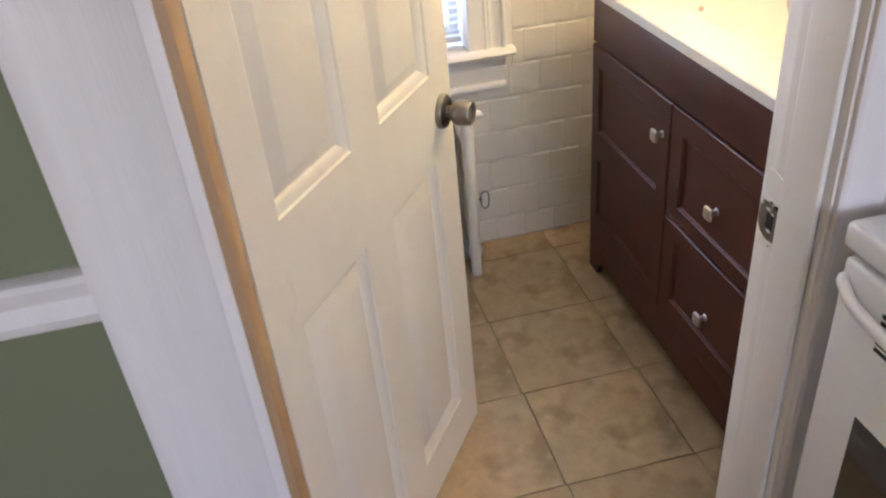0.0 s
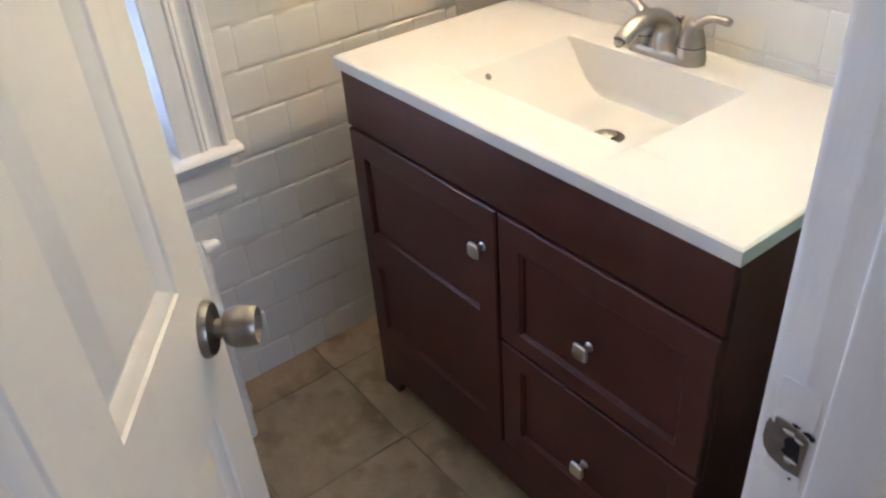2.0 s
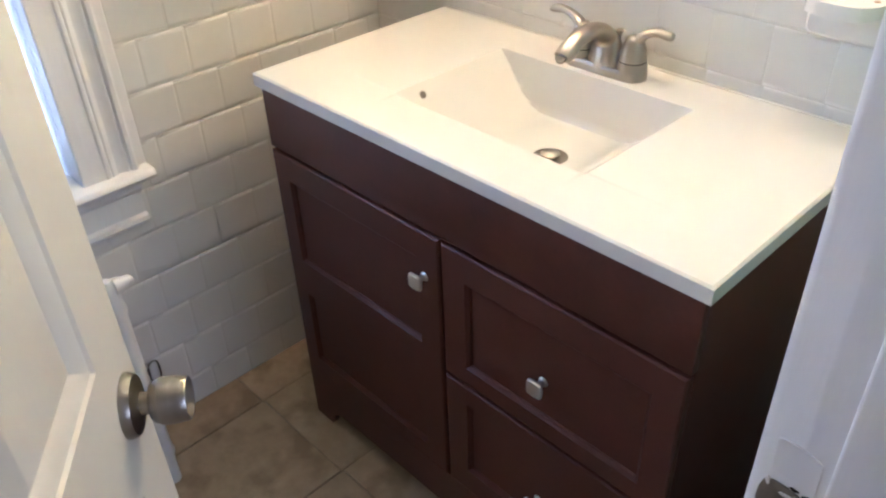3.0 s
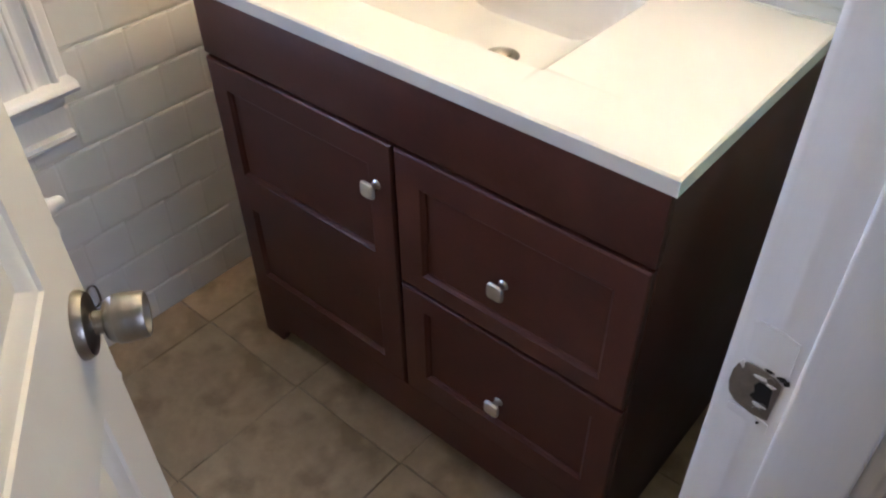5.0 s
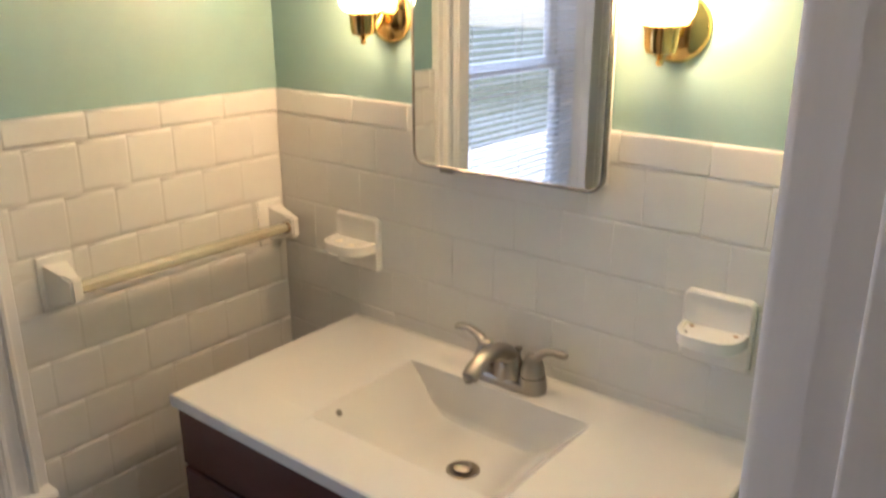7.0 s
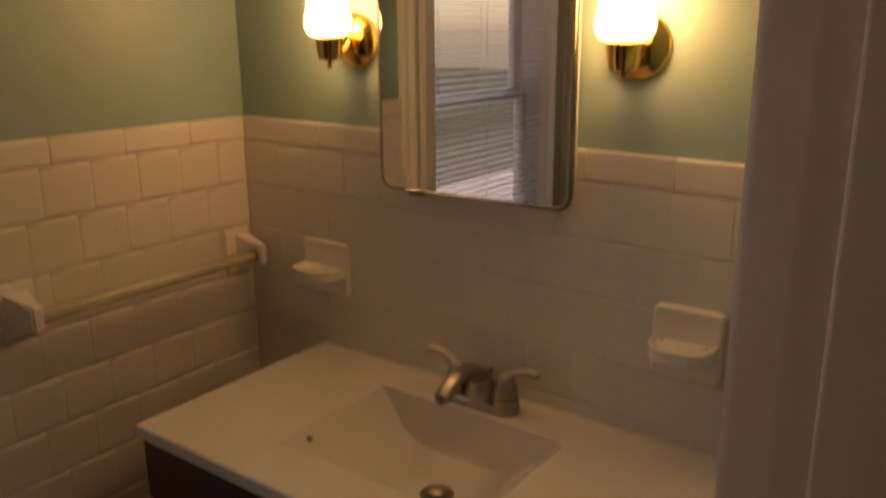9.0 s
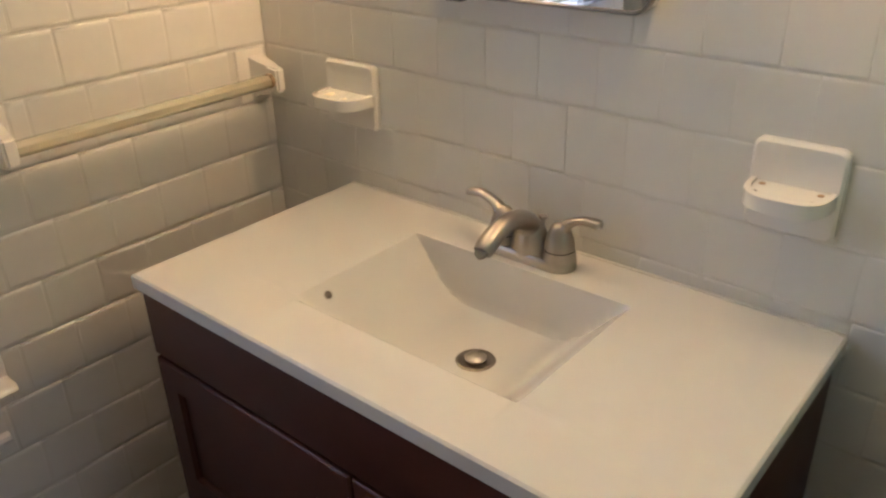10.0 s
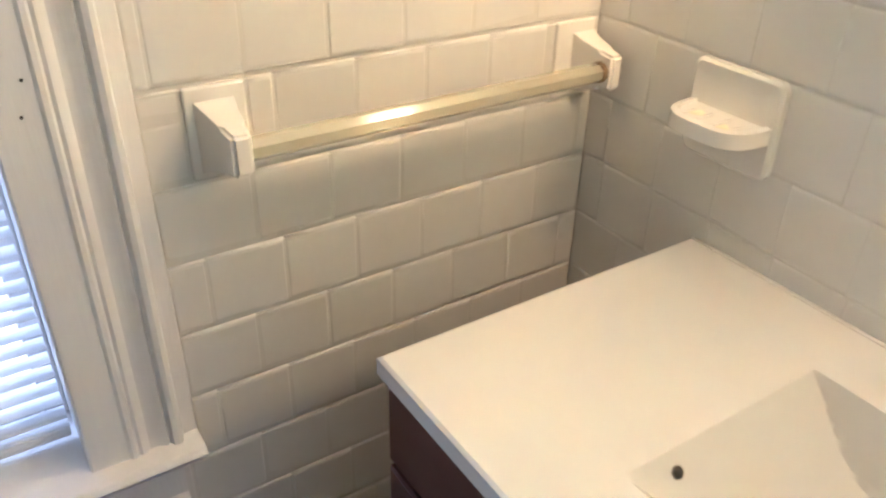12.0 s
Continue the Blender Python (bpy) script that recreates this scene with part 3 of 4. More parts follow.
def basin_depth(x, y):
    if not (BX0 < x < BX1 and BY0 < y < BY1):
        return 0.0
    q = math.pi / 2
    far = math.sin(min(1.0, (BY1 - y) / 0.135) * q)
    near = min(1.0, (y - BY0) / 0.135)
    near = 0.75 * math.sin(near * q) + 0.25 * near * near * (3 - 2 * near)
    e = min(1.0, (x - BX0) / 0.095)
    front = e * e * (3 - 2 * e) * 0.6 + math.sin(e * q) * 0.4
    back = math.sin(min(1.0, (BX1 - x) / 0.022) * q)
    s = min(far, near, back)
    floor_z = 0.106 + 0.006 * max(0.0, 1 - math.hypot(x - 1.368, y - 1.582) / 0.1)
    if min(s, front) < 0.002:
        return 0.0
    return floor_z * (s ** -6 + front ** -6) ** (-1 / 6)


def vanity_top():
    t = thing("countertop", "off-white cultured marble countertop with an integral rectangular basin", "countertop")
    xs = sorted({1.109, 1.113, 1.598, *np.linspace(BX0, BX1, 47).round(5), 1.16, 1.545, *np.linspace(BX1 - 0.016, BX1, 5).round(5)})
    ys = sorted({1.139, 1.143, 2.069, 2.073, *np.linspace(BY0, BY1, 61).round(5), 1.25, 1.93})
    bm = bmesh.new()
    grid = {}
    for x in xs:
        for y in ys:
            edge = min(x - 1.109, y - 1.139, 2.073 - y)
            z = TOP - (0.003 if edge < 0.001 else 0) - basin_depth(x, y)
            grid[x, y] = bm.verts.new((x, y, z))
    for a, b in zip(xs, xs[1:]):
        for c, d in zip(ys, ys[1:]):
            bm.faces.new((grid[a, c], grid[b, c], grid[b, d], grid[a, d]))
    # skirt and underside
    rim = [grid[x, ys[0]] for x in xs] + [grid[xs[-1], y] for y in ys[1:]] + [grid[x, ys[-1]] for x in reversed(xs[:-1])] + [grid[xs[0], y] for y in reversed(ys[1:-1])]
    low = [bm.verts.new((v.co.x, v.co.y, 0.850)) for v in rim]
    n = len(rim)
    for i in range(n):
        bm.faces.new((rim[i], rim[(i + 1) % n], low[(i + 1) % n], low[i]))
    link("slab", bm, marble, t)
    # drain
    d = lathe("drain", [(0.031, 0.0), (0.031, 0.002), (0.027, 0.0035), (0.0238, 0.003)], knob_metal, pose(1.368, 1.582, TOP - basin_depth(1.368, 1.582) - 0.0005), t, 28, label="dark nickel drain ring")
    # black disc inside the ring, painting the shade of the drain opening
    lathe("drain_well", [(0.0238, 0.0010), (0.0238, 0.0026)], black_hole, pose(1.368, 1.582, TOP - basin_depth(1.368, 1.582) - 0.0005), t, 24)
    lathe("stopper", [(0.004, 0.001), (0.005, 0.004), (0.0165, 0.006), (0.0170, 0.0085), (0.013, 0.0115), (0.004, 0.0135)], nickel, pose(1.368, 1.582, TOP - basin_depth(1.368, 1.582) - 0.0005), t, 24, label="domed nickel pop-up stopper")
    ox, oy = 1.275, 1.795
    oz = TOP - basin_depth(ox, oy)
    tilt = math.degrees(math.atan2(basin_depth(ox, oy - 0.005) - basin_depth(ox, oy + 0.005), 0.01))
    lathe("overflow_ring", [(0.0070, 0.0), (0.0069, 0.0008), (0.0056, 0.0010), (0.0054, 0.0)], nickel, pose(ox, oy, oz, tilt), t, 20, label="nickel overflow ring")
    # dark disc: the overflow is not cut, its shade is in the colour
    lathe("overflow_hole", [(0.0054, 0.0), (0.0054, 0.0006)], steel_dark, pose(ox, oy, oz, tilt), t, 16)
    # caulk line against the wall
    box("caulk", (1.594, 1.141, TOP - 0.002), (1.6005, 2.071, TOP + 0.0015), marble, t, bevel=0.001)


vanity_top()


def faucet():
    f = thing("faucet", "brushed nickel two-handle centerset faucet on the countertop", "faucet", (1.538, 1.602, TOP))
    # base plate
    bm = bmesh.new()
    rings = []
    for s, z in ((1.0, 0.0), (1.0, 0.010), (0.96, 0.015), (0.90, 0.017)):
        ring = []
        for i in range(40):
            a = 2 * math.pi * i / 40
            cx, cy = math.cos(a), math.sin(a)
            yy = (0.054 if cy > 0 else -0.054) * (abs(cy) > 1e-6)
            ring.append(bm.verts.new((0.027 * cx * s, yy + 0.027 * cy * s, z)))
        rings.append(ring)
    for a, b in zip(rings, rings[1:]):
        for i in range(40):
            bm.faces.new((a[i], a[(i + 1) % 40], b[(i + 1) % 40], b[i]))
    bm.faces.new(rings[0])
    bm.faces.new(rings[-1])
    link("base_plate", bm, nickel, f)
    # spout: rises from a broad foot and arches forward over the basin
    bm = bmesh.new()
    pts = curve_pts([(0.004, 0, 0.020, 0.0265), (0.001, 0, 0.044, 0.0235), (-0.013, 0, 0.067, 0.0190), (-0.040, 0, 0.0810, 0.0168), (-0.070, 0, 0.0830, 0.0158), (-0.098, 0, 0.0755, 0.0158), (-0.118, 0, 0.0645, 0.0162), (-0.126, 0, 0.0590, 0.0150)], 6)
    add_tube(bm, [p[:3] for p in pts], [p[3] for p in pts], 20, 0.9)
    add_lathe(bm, [(0.0268, 0.006), (0.0260, 0.016), (0.0225, 0.036), (0.0185, 0.054), (0.012, 0.068)], pose(-0.0005, 0, 0) @ Matrix.Diagonal((1, 1.40, 1, 1)), 32)
    sp = link("spout", bm, nickel, f)
    lathe("aerator", [(0.010, -0.002), (0.010, 0.004), (0.0085, 0.004)], steel_dark, pose(-0.1285, 0, 0.0585, 0, -34), sp, 16)
    # handles
    for sgn in (1, -1):
        m = pose(0.0, 0.053 * sgn, 0.012)
        h = lathe("handle", [(0.0265, 0.0), (0.0262, 0.010), (0.0245, 0.0180), (0.0232, 0.0184), (0.0232, 0.0196), (0.0240, 0.020), (0.0232, 0.028), (0.0212, 0.038), (0.0180, 0.048), (0.0140, 0.057), (0.0085, 0.0625), (0.003, 0.064)], nickel, m, f, 28)
        # black ring that paints the shade of the groove round the handle
        lathe("seam_ring", [(0.0238, 0.0178), (0.0242, 0.0190), (0.0238, 0.0202)], black_hole, m, h, 28, label="dark seam line")
        bm = bmesh.new()
        if sgn > 0:
            c = [(0.0, -0.002, 0.036, 0.0165), (0.0, 0.005, 0.052, 0.0150), (0.0, 0.018, 0.066, 0.0112), (0.0, 0.040, 0.0745, 0.0098), (0.0, 0.058, 0.0740, 0.0112), (0.0, 0.069, 0.0720, 0.0102), (0.0, 0.0735, 0.0715, 0.006)]
        else:
            c = [(0.0, 0.002, 0.036, 0.0165), (0.002, -0.005, 0.052, 0.0150), (0.005, -0.016, 0.065, 0.0112), (0.010, -0.033, 0.0715, 0.0098), (0.015, -0.049, 0.0700, 0.0112), (0.018, -0.058, 0.0680, 0.0102), (0.019, -0.062, 0.0675, 0.006)]
        pp = curve_pts(c, 5)
        add_tube(bm, [m @ Vector(p[:3]) for p in pp], [p[3] for p in pp], 16, 0.68)
        link("lever", bm, nickel, h)
    lathe("lift_rod", [(0.003, 0.015), (0.003, 0.062), (0.0045, 0.064), (0.0070, 0.067), (0.0068, 0.071), (0.002, 0.073)], nickel, pose(0.016, -0.012, 0), f, 16)


faucet()


# ---------------------------------------------------------------- wall fittings
def soap_dish(y0, y1, z0, z1, label):
    d = thing("soap_dish", label, "soap dish", (1.60, (y0 + y1) / 2, z0), "ceramic soap dishes")
    w, h = y1 - y0, z1 - z0
    # backplate with a raised rounded rim
    bm = bmesh.new()
    rings = []
    for ins, dep in ((0.0, 0.0), (0.0, 0.009), (0.004, 0.013), (0.010, 0.0125), (0.016, 0.011), (0.024, 0.0105)):
        ring = []
        for sy, sz, a0 in ((1, 1, 0), (-1, 1, 90), (-1, -1, 180), (1, -1, 270)):
            for q in range(5):
                a, cr = radians(a0 + 22.5 * q), 0.012
                ring.append(bm.verts.new((-dep, sy * (w / 2 - cr) + (cr - ins * 0.5) * math.cos(a) - sy * ins * 0.5, h / 2 + sz * (h / 2 - cr) + (cr - ins * 0.5) * math.sin(a) - sz * ins * 0.5)))
        rings.append(ring)
    for a, b in zip(rings, rings[1:]):
        for k in range(20):
            bm.faces.new((a[k], a[(k + 1) % 20], b[(k + 1) % 20], b[k]))
    bm.faces.new(rings[-1])
    link("backplate", bm, ceramic, d)
    bm = bmesh.new()
    zt, zb = h * 0.56, h * 0.40
    outer, inner = [], []
    n = 24
    for i in range(n + 1):
        a = math.pi * i / n
        c, s = math.cos(a), math.sin(a)
        k = (abs(c) ** 3.2 + abs(s) ** 3.2) ** (-1 / 3.2)
        outer.append((-0.008 - 0.068 * s * k, 0.46 * w * c * k))
        inner.append((-0.008 - 0.060 * s * k, 0.40 * w * c * k))
    for i in range(n):
        for ring_a, za, ring_b, zb_ in ((outer, zb, outer, zt), (outer, zt, inner, zt + 0.001), (inner, zt + 0.001, inner, zt - 0.003)):
            a, b = ring_a[i], ring_a[i + 1]
            c, e = ring_b[i + 1], ring_b[i]
            bm.faces.new([bm.verts.new(q) for q in ((*a, za), (*b, za), (*c, zb_), (*e, zb_))])
    bm.faces.new([bm.verts.new((*p, zt - 0.003)) for p in inner])
    bm.faces.new([bm.verts.new((*p, zb)) for p in outer])
    bmesh.ops.remove_doubles(bm, verts=bm.verts, dist=0.0002)
    link("tray", bm, ceramic, d)
    return d


s1 = soap_dish(1.982, 2.113, 0.996, 1.119, "white ceramic soap dish with yellowed soap traces, beside the corner")
for dy, dx, ln in ((-0.034, -0.046, 0.013), (-0.012, -0.040, 0.016), (0.012, -0.042, 0.015), (0.034, -0.046, 0.012)):
    add = bmesh.new()
    add_box(add, (dx - ln, dy - 0.0022, 0.0655), (dx + ln, dy + 0.0022, 0.0672), 0.0010, 2)
    link("ridge", add, ceramic, s1)
for dy, dx, r in ((0.024, -0.040, 0.010), (-0.022, -0.050, 0.008)):
    lathe("soap_trace", [(r, 0.0), (r * 0.8, 0.0006), (r * 0.2, 0.0008)], soap_mat, pose(dx, dy, 0.0660), s1, 14, ripple=lambda a_, z_, q, k: (a_ * (1 + 0.25 * math.sin(3 * q + 40 * r)), z_), label="yellowed dried soap")
s2 = soap_dish(1.180, 1.296, 1.000, 1.124, "white ceramic soap dish with rusty spots, near the doorway")
for dy in (-0.036, 0.036):
    for dx in (-0.052, -0.022):
        lathe("rust_spot", [(0.0045, 0.0), (0.004, 0.0012), (0.001, 0.0014)], steel_dark if dx < -0.03 else bare_wood, pose(dx, dy, 0.0662), s2, 12, label="rust-stained drain hole")


def towel_bar():
    t = thing("towel_bar", "clear acrylic towel bar between two white ceramic posts on the tile", "towel bar", (1.3, 2.30, 1.06))
    inv = t.matrix_basis.inverted()

    def post(x0, x1, arm0, arm1, tip_x0, tip_x1):
        bm = bmesh.new()
        add_box(bm, (x0, 2.296, 1.013), (x1, 2.306, 1.121), 0.004, 3)
        # flared arm that ends in a small square
        a = [(arm0, 2.300, 1.020), (arm1, 2.300, 1.020), (arm1, 2.300, 1.106), (arm0, 2.300, 1.106)]
        b = [(tip_x0, 2.225, 1.040), (tip_x1, 2.225, 1.040), (tip_x1, 2.225, 1.087), (tip_x0, 2.225, 1.087)]
        mids = [[tuple(np.array(p) * (1 - f) + np.array(q) * f + np.array((0, -g, 0))) for p, q in zip(a, b)] for f, g in ((0.45, -0.012), (0.80, -0.008))]
        rings = [[bm.verts.new(p) for p in r] for r in (a, *mids, b)]
        for r0, r1 in zip(rings, rings[1:]):
            for k in range(4):
                bm.faces.new((r0[k], r0[(k + 1) % 4], r1[(k + 1) % 4], r1[k]))
        bm.faces.new(rings[0])
        bm.faces.new(rings[-1])
        es = [e for e in bm.edges if e.calc_length() > 0.02 and any(v in rings[-1] for v in e.verts)]
        bmesh.ops.bevel(bm, geom=es, offset=0.004, segments=3, affect="EDGES")
        o = link("post", bm, ceramic)
        o.parent, o.matrix_parent_inverse = t, inv

    post(1.005, 1.075, 1.014, 1.062, 1.030, 1.052)
    post(1.520, 1.590, 1.548, 1.588, 1.560, 1.580)
    bm = bmesh.new()
    n = 8
    rings = [[bm.verts.new((x, 2.2420 + 0.0138 * math.cos(2 * math.pi * (k + 0.5) / n), 1.0635 + 0.0138 * math.sin(2 * math.pi * (k + 0.5) / n))) for k in range(n)] for x in (1.050, 1.562)]
    for k in range(n):
        bm.faces.new((rings[0][k], rings[0][(k + 1) % n], rings[1][(k + 1) % n], rings[1][k]))
    bm.faces.new(rings[0])
    bm.faces.new(rings[1])
    o = link("bar", bm, acrylic, None, "yellowed clear acrylic rod")
    o.parent, o.matrix_parent_inverse = t, inv
    o = lathe("collar", [(0.0130, 0.0), (0.0146, 0.001), (0.0146, 0.0075), (0.0130, 0.009)], rust_mat, pose(1.549, 2.2420, 1.0635, 0, 90), None, 20, label="rust-brown stained socket rim")
    o.parent, o.matrix_parent_inverse = t, inv


towel_bar()


def medicine_cabinet():
    y0, y1, z0, z1, r = 1.443, 1.861, 1.260, 1.880, 0.030
    c = thing("medicine_cabinet", "mirrored medicine cabinet with a thin steel frame and rounded corners", "cabinet", (1.60, (y0 + y1) / 2, z0))
    inv = c.matrix_basis.inverted()

    def outline(ins, n=6):
        pts = []
        for cy, cz, a0 in ((y1 - r, z1 - r, 0), (y0 + r, z1 - r, 90), (y0 + r, z0 + r, 180), (y1 - r, z0 + r, 270)):
            for k in range(n + 1):
                a = radians(a0 + 90 * k / n)
                pts.append((cy + (r - ins) * math.cos(a), cz + (r - ins) * math.sin(a)))
        return pts

    def put(o):
        o.parent, o.matrix_parent_inverse = c, inv
        return o

    put(box("body", (1.578, y0 + 0.008, z0 + 0.010), (1.602, y1 - 0.008, z1 - 0.010), paint_trim, bevel=0.002))
    bm = bmesh.new()
    steps = [(0.0, 1.577), (0.0, 1.569), (0.0015, 1.567), (0.0045, 1.567), (0.006, 1.569)]
    rings = [[bm.verts.new((x, *p)) for p in outline(i)] for i, x in steps]
    n = len(rings[0])
    for a, b in zip(rings, rings[1:]):
        for k in range(n):
            bm.faces.new((a[k], a[(k + 1) % n], b[(k + 1) % n], b[k]))
    bm.faces.new(rings[0])
    put(link("frame", bm, steel_dark, None, "thin steel mirror frame"))
    bm = bmesh.new()
    bm.faces.new([bm.verts.new((1.5695, *p)) for p in outline(0.0055)])
    bm.faces.new([bm.verts.new((1.572, *p)) for p in outline(0.0055)])
    put(link("mirror", bm, mirror_mat, None, "clear mirror glass", smooth=False))
    put(box("catch", (1.570, 1.765, 1.252), (1.590, 1.795, 1.261), steel_dark, bevel=0.002))


medicine_cabinet()


def sconce(y, z, label, swing):
    s = thing("wall_sconce", label, "wall lamp", (1.612, y, z), "wall sconces beside the mirror")
    back = pose(0, 0, 0, 0, -90)
    lathe("backplate", [(0.054, 0.0), (0.0545, 0.003), (0.053, 0.007), (0.047, 0.014), (0.037, 0.021), (0.025, 0.027), (0.012, 0.030)], brass, back, s, 36)
    cx, cy = -0.086, swing
    bm = bmesh.new()
    pts = curve_pts([(-0.024, 0, 0.0), (-0.040, cy * 0.4, -0.016), (-0.064, cy * 0.8, -0.028), (cx, cy, -0.018)], 6)
    add_tube(bm, pts, [0.0075] * len(pts), 12)
    link("arm", bm, brass, s)
    lathe("cup", [(0.003, -0.046), (0.006, -0.042), (0.004, -0.036), (0.012, -0.030), (0.021, -0.027), (0.0245, -0.016), (0.0255, 0.006), (0.0285, 0.011), (0.027, 0.015)], brass, pose(cx, cy, -0.006), s, 28)
    prof = [(0.020, 0.0095), (0.034, 0.0129), (0.0425, 0.0213), (0.0460, 0.0330), (0.0450, 0.0465), (0.0410, 0.0599), (0.0385, 0.0733), (0.0405, 0.0851), (0.0480, 0.0969), (0.0590, 0.1044), (0.0640, 0.1061),
            (0.0620, 0.1036), (0.0470, 0.0943), (0.0385, 0.0843), (0.0365, 0.0733), (0.0390, 0.0599), (0.0430, 0.0465), (0.0440, 0.0330), (0.0400, 0.0221), (0.032, 0.0154)]

    def ripple(r, zz, a, k):
        amt = max(0.0, (zz - 0.085) / 0.020)
        return r * (1 + 0.07 * amt * math.cos(8 * a)), zz + 0.004 * amt * math.cos(16 * a)

    lathe("shade", prof, shade_mat, pose(cx, cy, -0.003), s, 48, caps=False, ripple=ripple, label="frosted tulip glass shade, lit, with a frilled rim")
    data = bpy.data.lights.new("sconce_lamp", "POINT")
    data.energy, data.color, data.shadow_soft_size = SCONCE_W, (1.0, 0.745, 0.46), 0.030
    lamp = new("sconce_lamp", data)
    lamp.location = (1.612 + cx, y + cy, z + 0.074)
    return s


sconce(1.355, 1.533, "polished brass wall sconce with a lit tulip shade, near the doorway", -0.012)
sconce(1.949, 1.542, "polished brass wall sconce with a lit tulip shade, near the corner", -0.004)


# ---------------------------------------------------------------- radiator under the window
def radiator():
    r = thing("radiator", "white painted cast-iron column radiator standing under the window", "radiator", (0.45, 2.20, 0))
    inv = r.matrix_basis.inverted()
    first = None
    for i in range(9):
        x = 0.762 - 0.062 * i
        if first is None:
            bm = bmesh.new()
            for y in (2.128, 2.185, 2.240):
                pts = [(0, y, 0.002), (0, y, 0.05), (0, y, 0.10), (0, y, 0.50), (0, y, 0.545), (0, y, 0.560)] if y < 2.15 else [(0, y, 0.06), (0, y, 0.10), (0, y, 0.46), (0, y, 0.50)]
                add_tube(bm, pts, [0.017, 0.0165, 0.0185, 0.0185, 0.017, 0.009] if y < 2.15 else [0.016, 0.0175, 0.0175, 0.016], 14)
            for z in (0.085, 0.485):
                pts = [(0, 2.118, z), (0, 2.130, z), (0, 2.240, z), (0, 2.252, z)]
                add_tube(bm, pts, [0.012, 0.024, 0.024, 0.012], 12, 1.3)
            for z in (0.10, 0.485):
                add_lathe(bm, [(0.020, -0.0), (0.022, 0.004), (0.020, 0.018)], pose(0.012, 2.185, z, 0, 90), 16)
            sct = link("section", bm, radiator_paint)
            first = sct.data
        else:
            sct = new("section", first)
        sct.matrix_basis = pose(x, 0, 0)
        sct.parent, sct.matrix_parent_inverse = r, inv
    o = lathe("air_vent", [(0.017, 0.0), (0.016, 0.012), (0.012, 0.020), (0.0125, 0.026), (0.010, 0.034), (0.004, 0.038)], radiator_paint, pose(0.772, 2.124, 0.543, 0, 90), n=16)
    o.parent, o.matrix_parent_inverse = r, inv
    for x in (0.762, 0.762 - 0.062 * 8):
        bm = bmesh.new()
        for y in (2.235,):
            add_lathe(bm, [(0.018, 0.0), (0.014, 0.02), (0.016, 0.075)], pose(x, y, 0), 12)
        o = link("foot", bm, radiator_paint)
        o.parent, o.matrix_parent_inverse = r, inv


radiator()


def wire_loop():
    d = thing("wall_loop", "small dark wire loop on the white tiles near the floor", "hook", (0.843, 2.300, 0.170))
    bm = bmesh.new()
    pts = [(0.013 * math.cos(a) * (abs(math.cos(a)) ** 0.1), -0.012 - 0.004 * math.sin(a), 0.034 * math.copysign(abs(math.sin(a)) ** 0.6, math.sin(a))) for a in np.linspace(0, 2 * math.pi, 28)]
    add_tube(bm, pts, [0.0022] * len(pts), 8)
    link("ring", bm, steel_dark, d)
    lathe("stud", [(0.005, 0.0), (0.004, 0.012), (0.002, 0.014)], steel_dark, pose(-0.013, 0, 0, 90), d, 10)


wire_loop()


def door_scuffs():
    swing = pose(0.219, 0.968, 0.012, 0, 0, 55.4)
    for u, z, a, b in ((0.504, 1.092, 0.0055, 0.013), (0.640, 0.78, 0.003, 0.002), (0.650, 0.70, 0.002, 0.002), (0.31, 0.62, 0.003, 0.005)):
        bm = bmesh.new()
        ring = [bm.verts.new(swing @ Vector((u + a * math.cos(t) * (1 + 0.2 * math.sin(3 * t)), 0.0021 if u == 0.504 else -0.0003, z + b * math.sin(t)))) for t in np.linspace(0, 2 * math.pi, 15)[:-1]]
        bm.faces.new(ring)
        at_door(link("scuff", bm, scuff_mat, None, "faint grey scuff mark"))


door_scuffs()
# nail holes as tiny black discs, their shade given by colour alone
for hx, hz in ((0.859, 1.163), (0.851, 1.128)):
    at_window(lathe("nail_hole", [(0.0018, 0.0), (0.0017, 0.0006)], black_hole, pose(hx, YA - 0.0345, hz, 90), n=10))


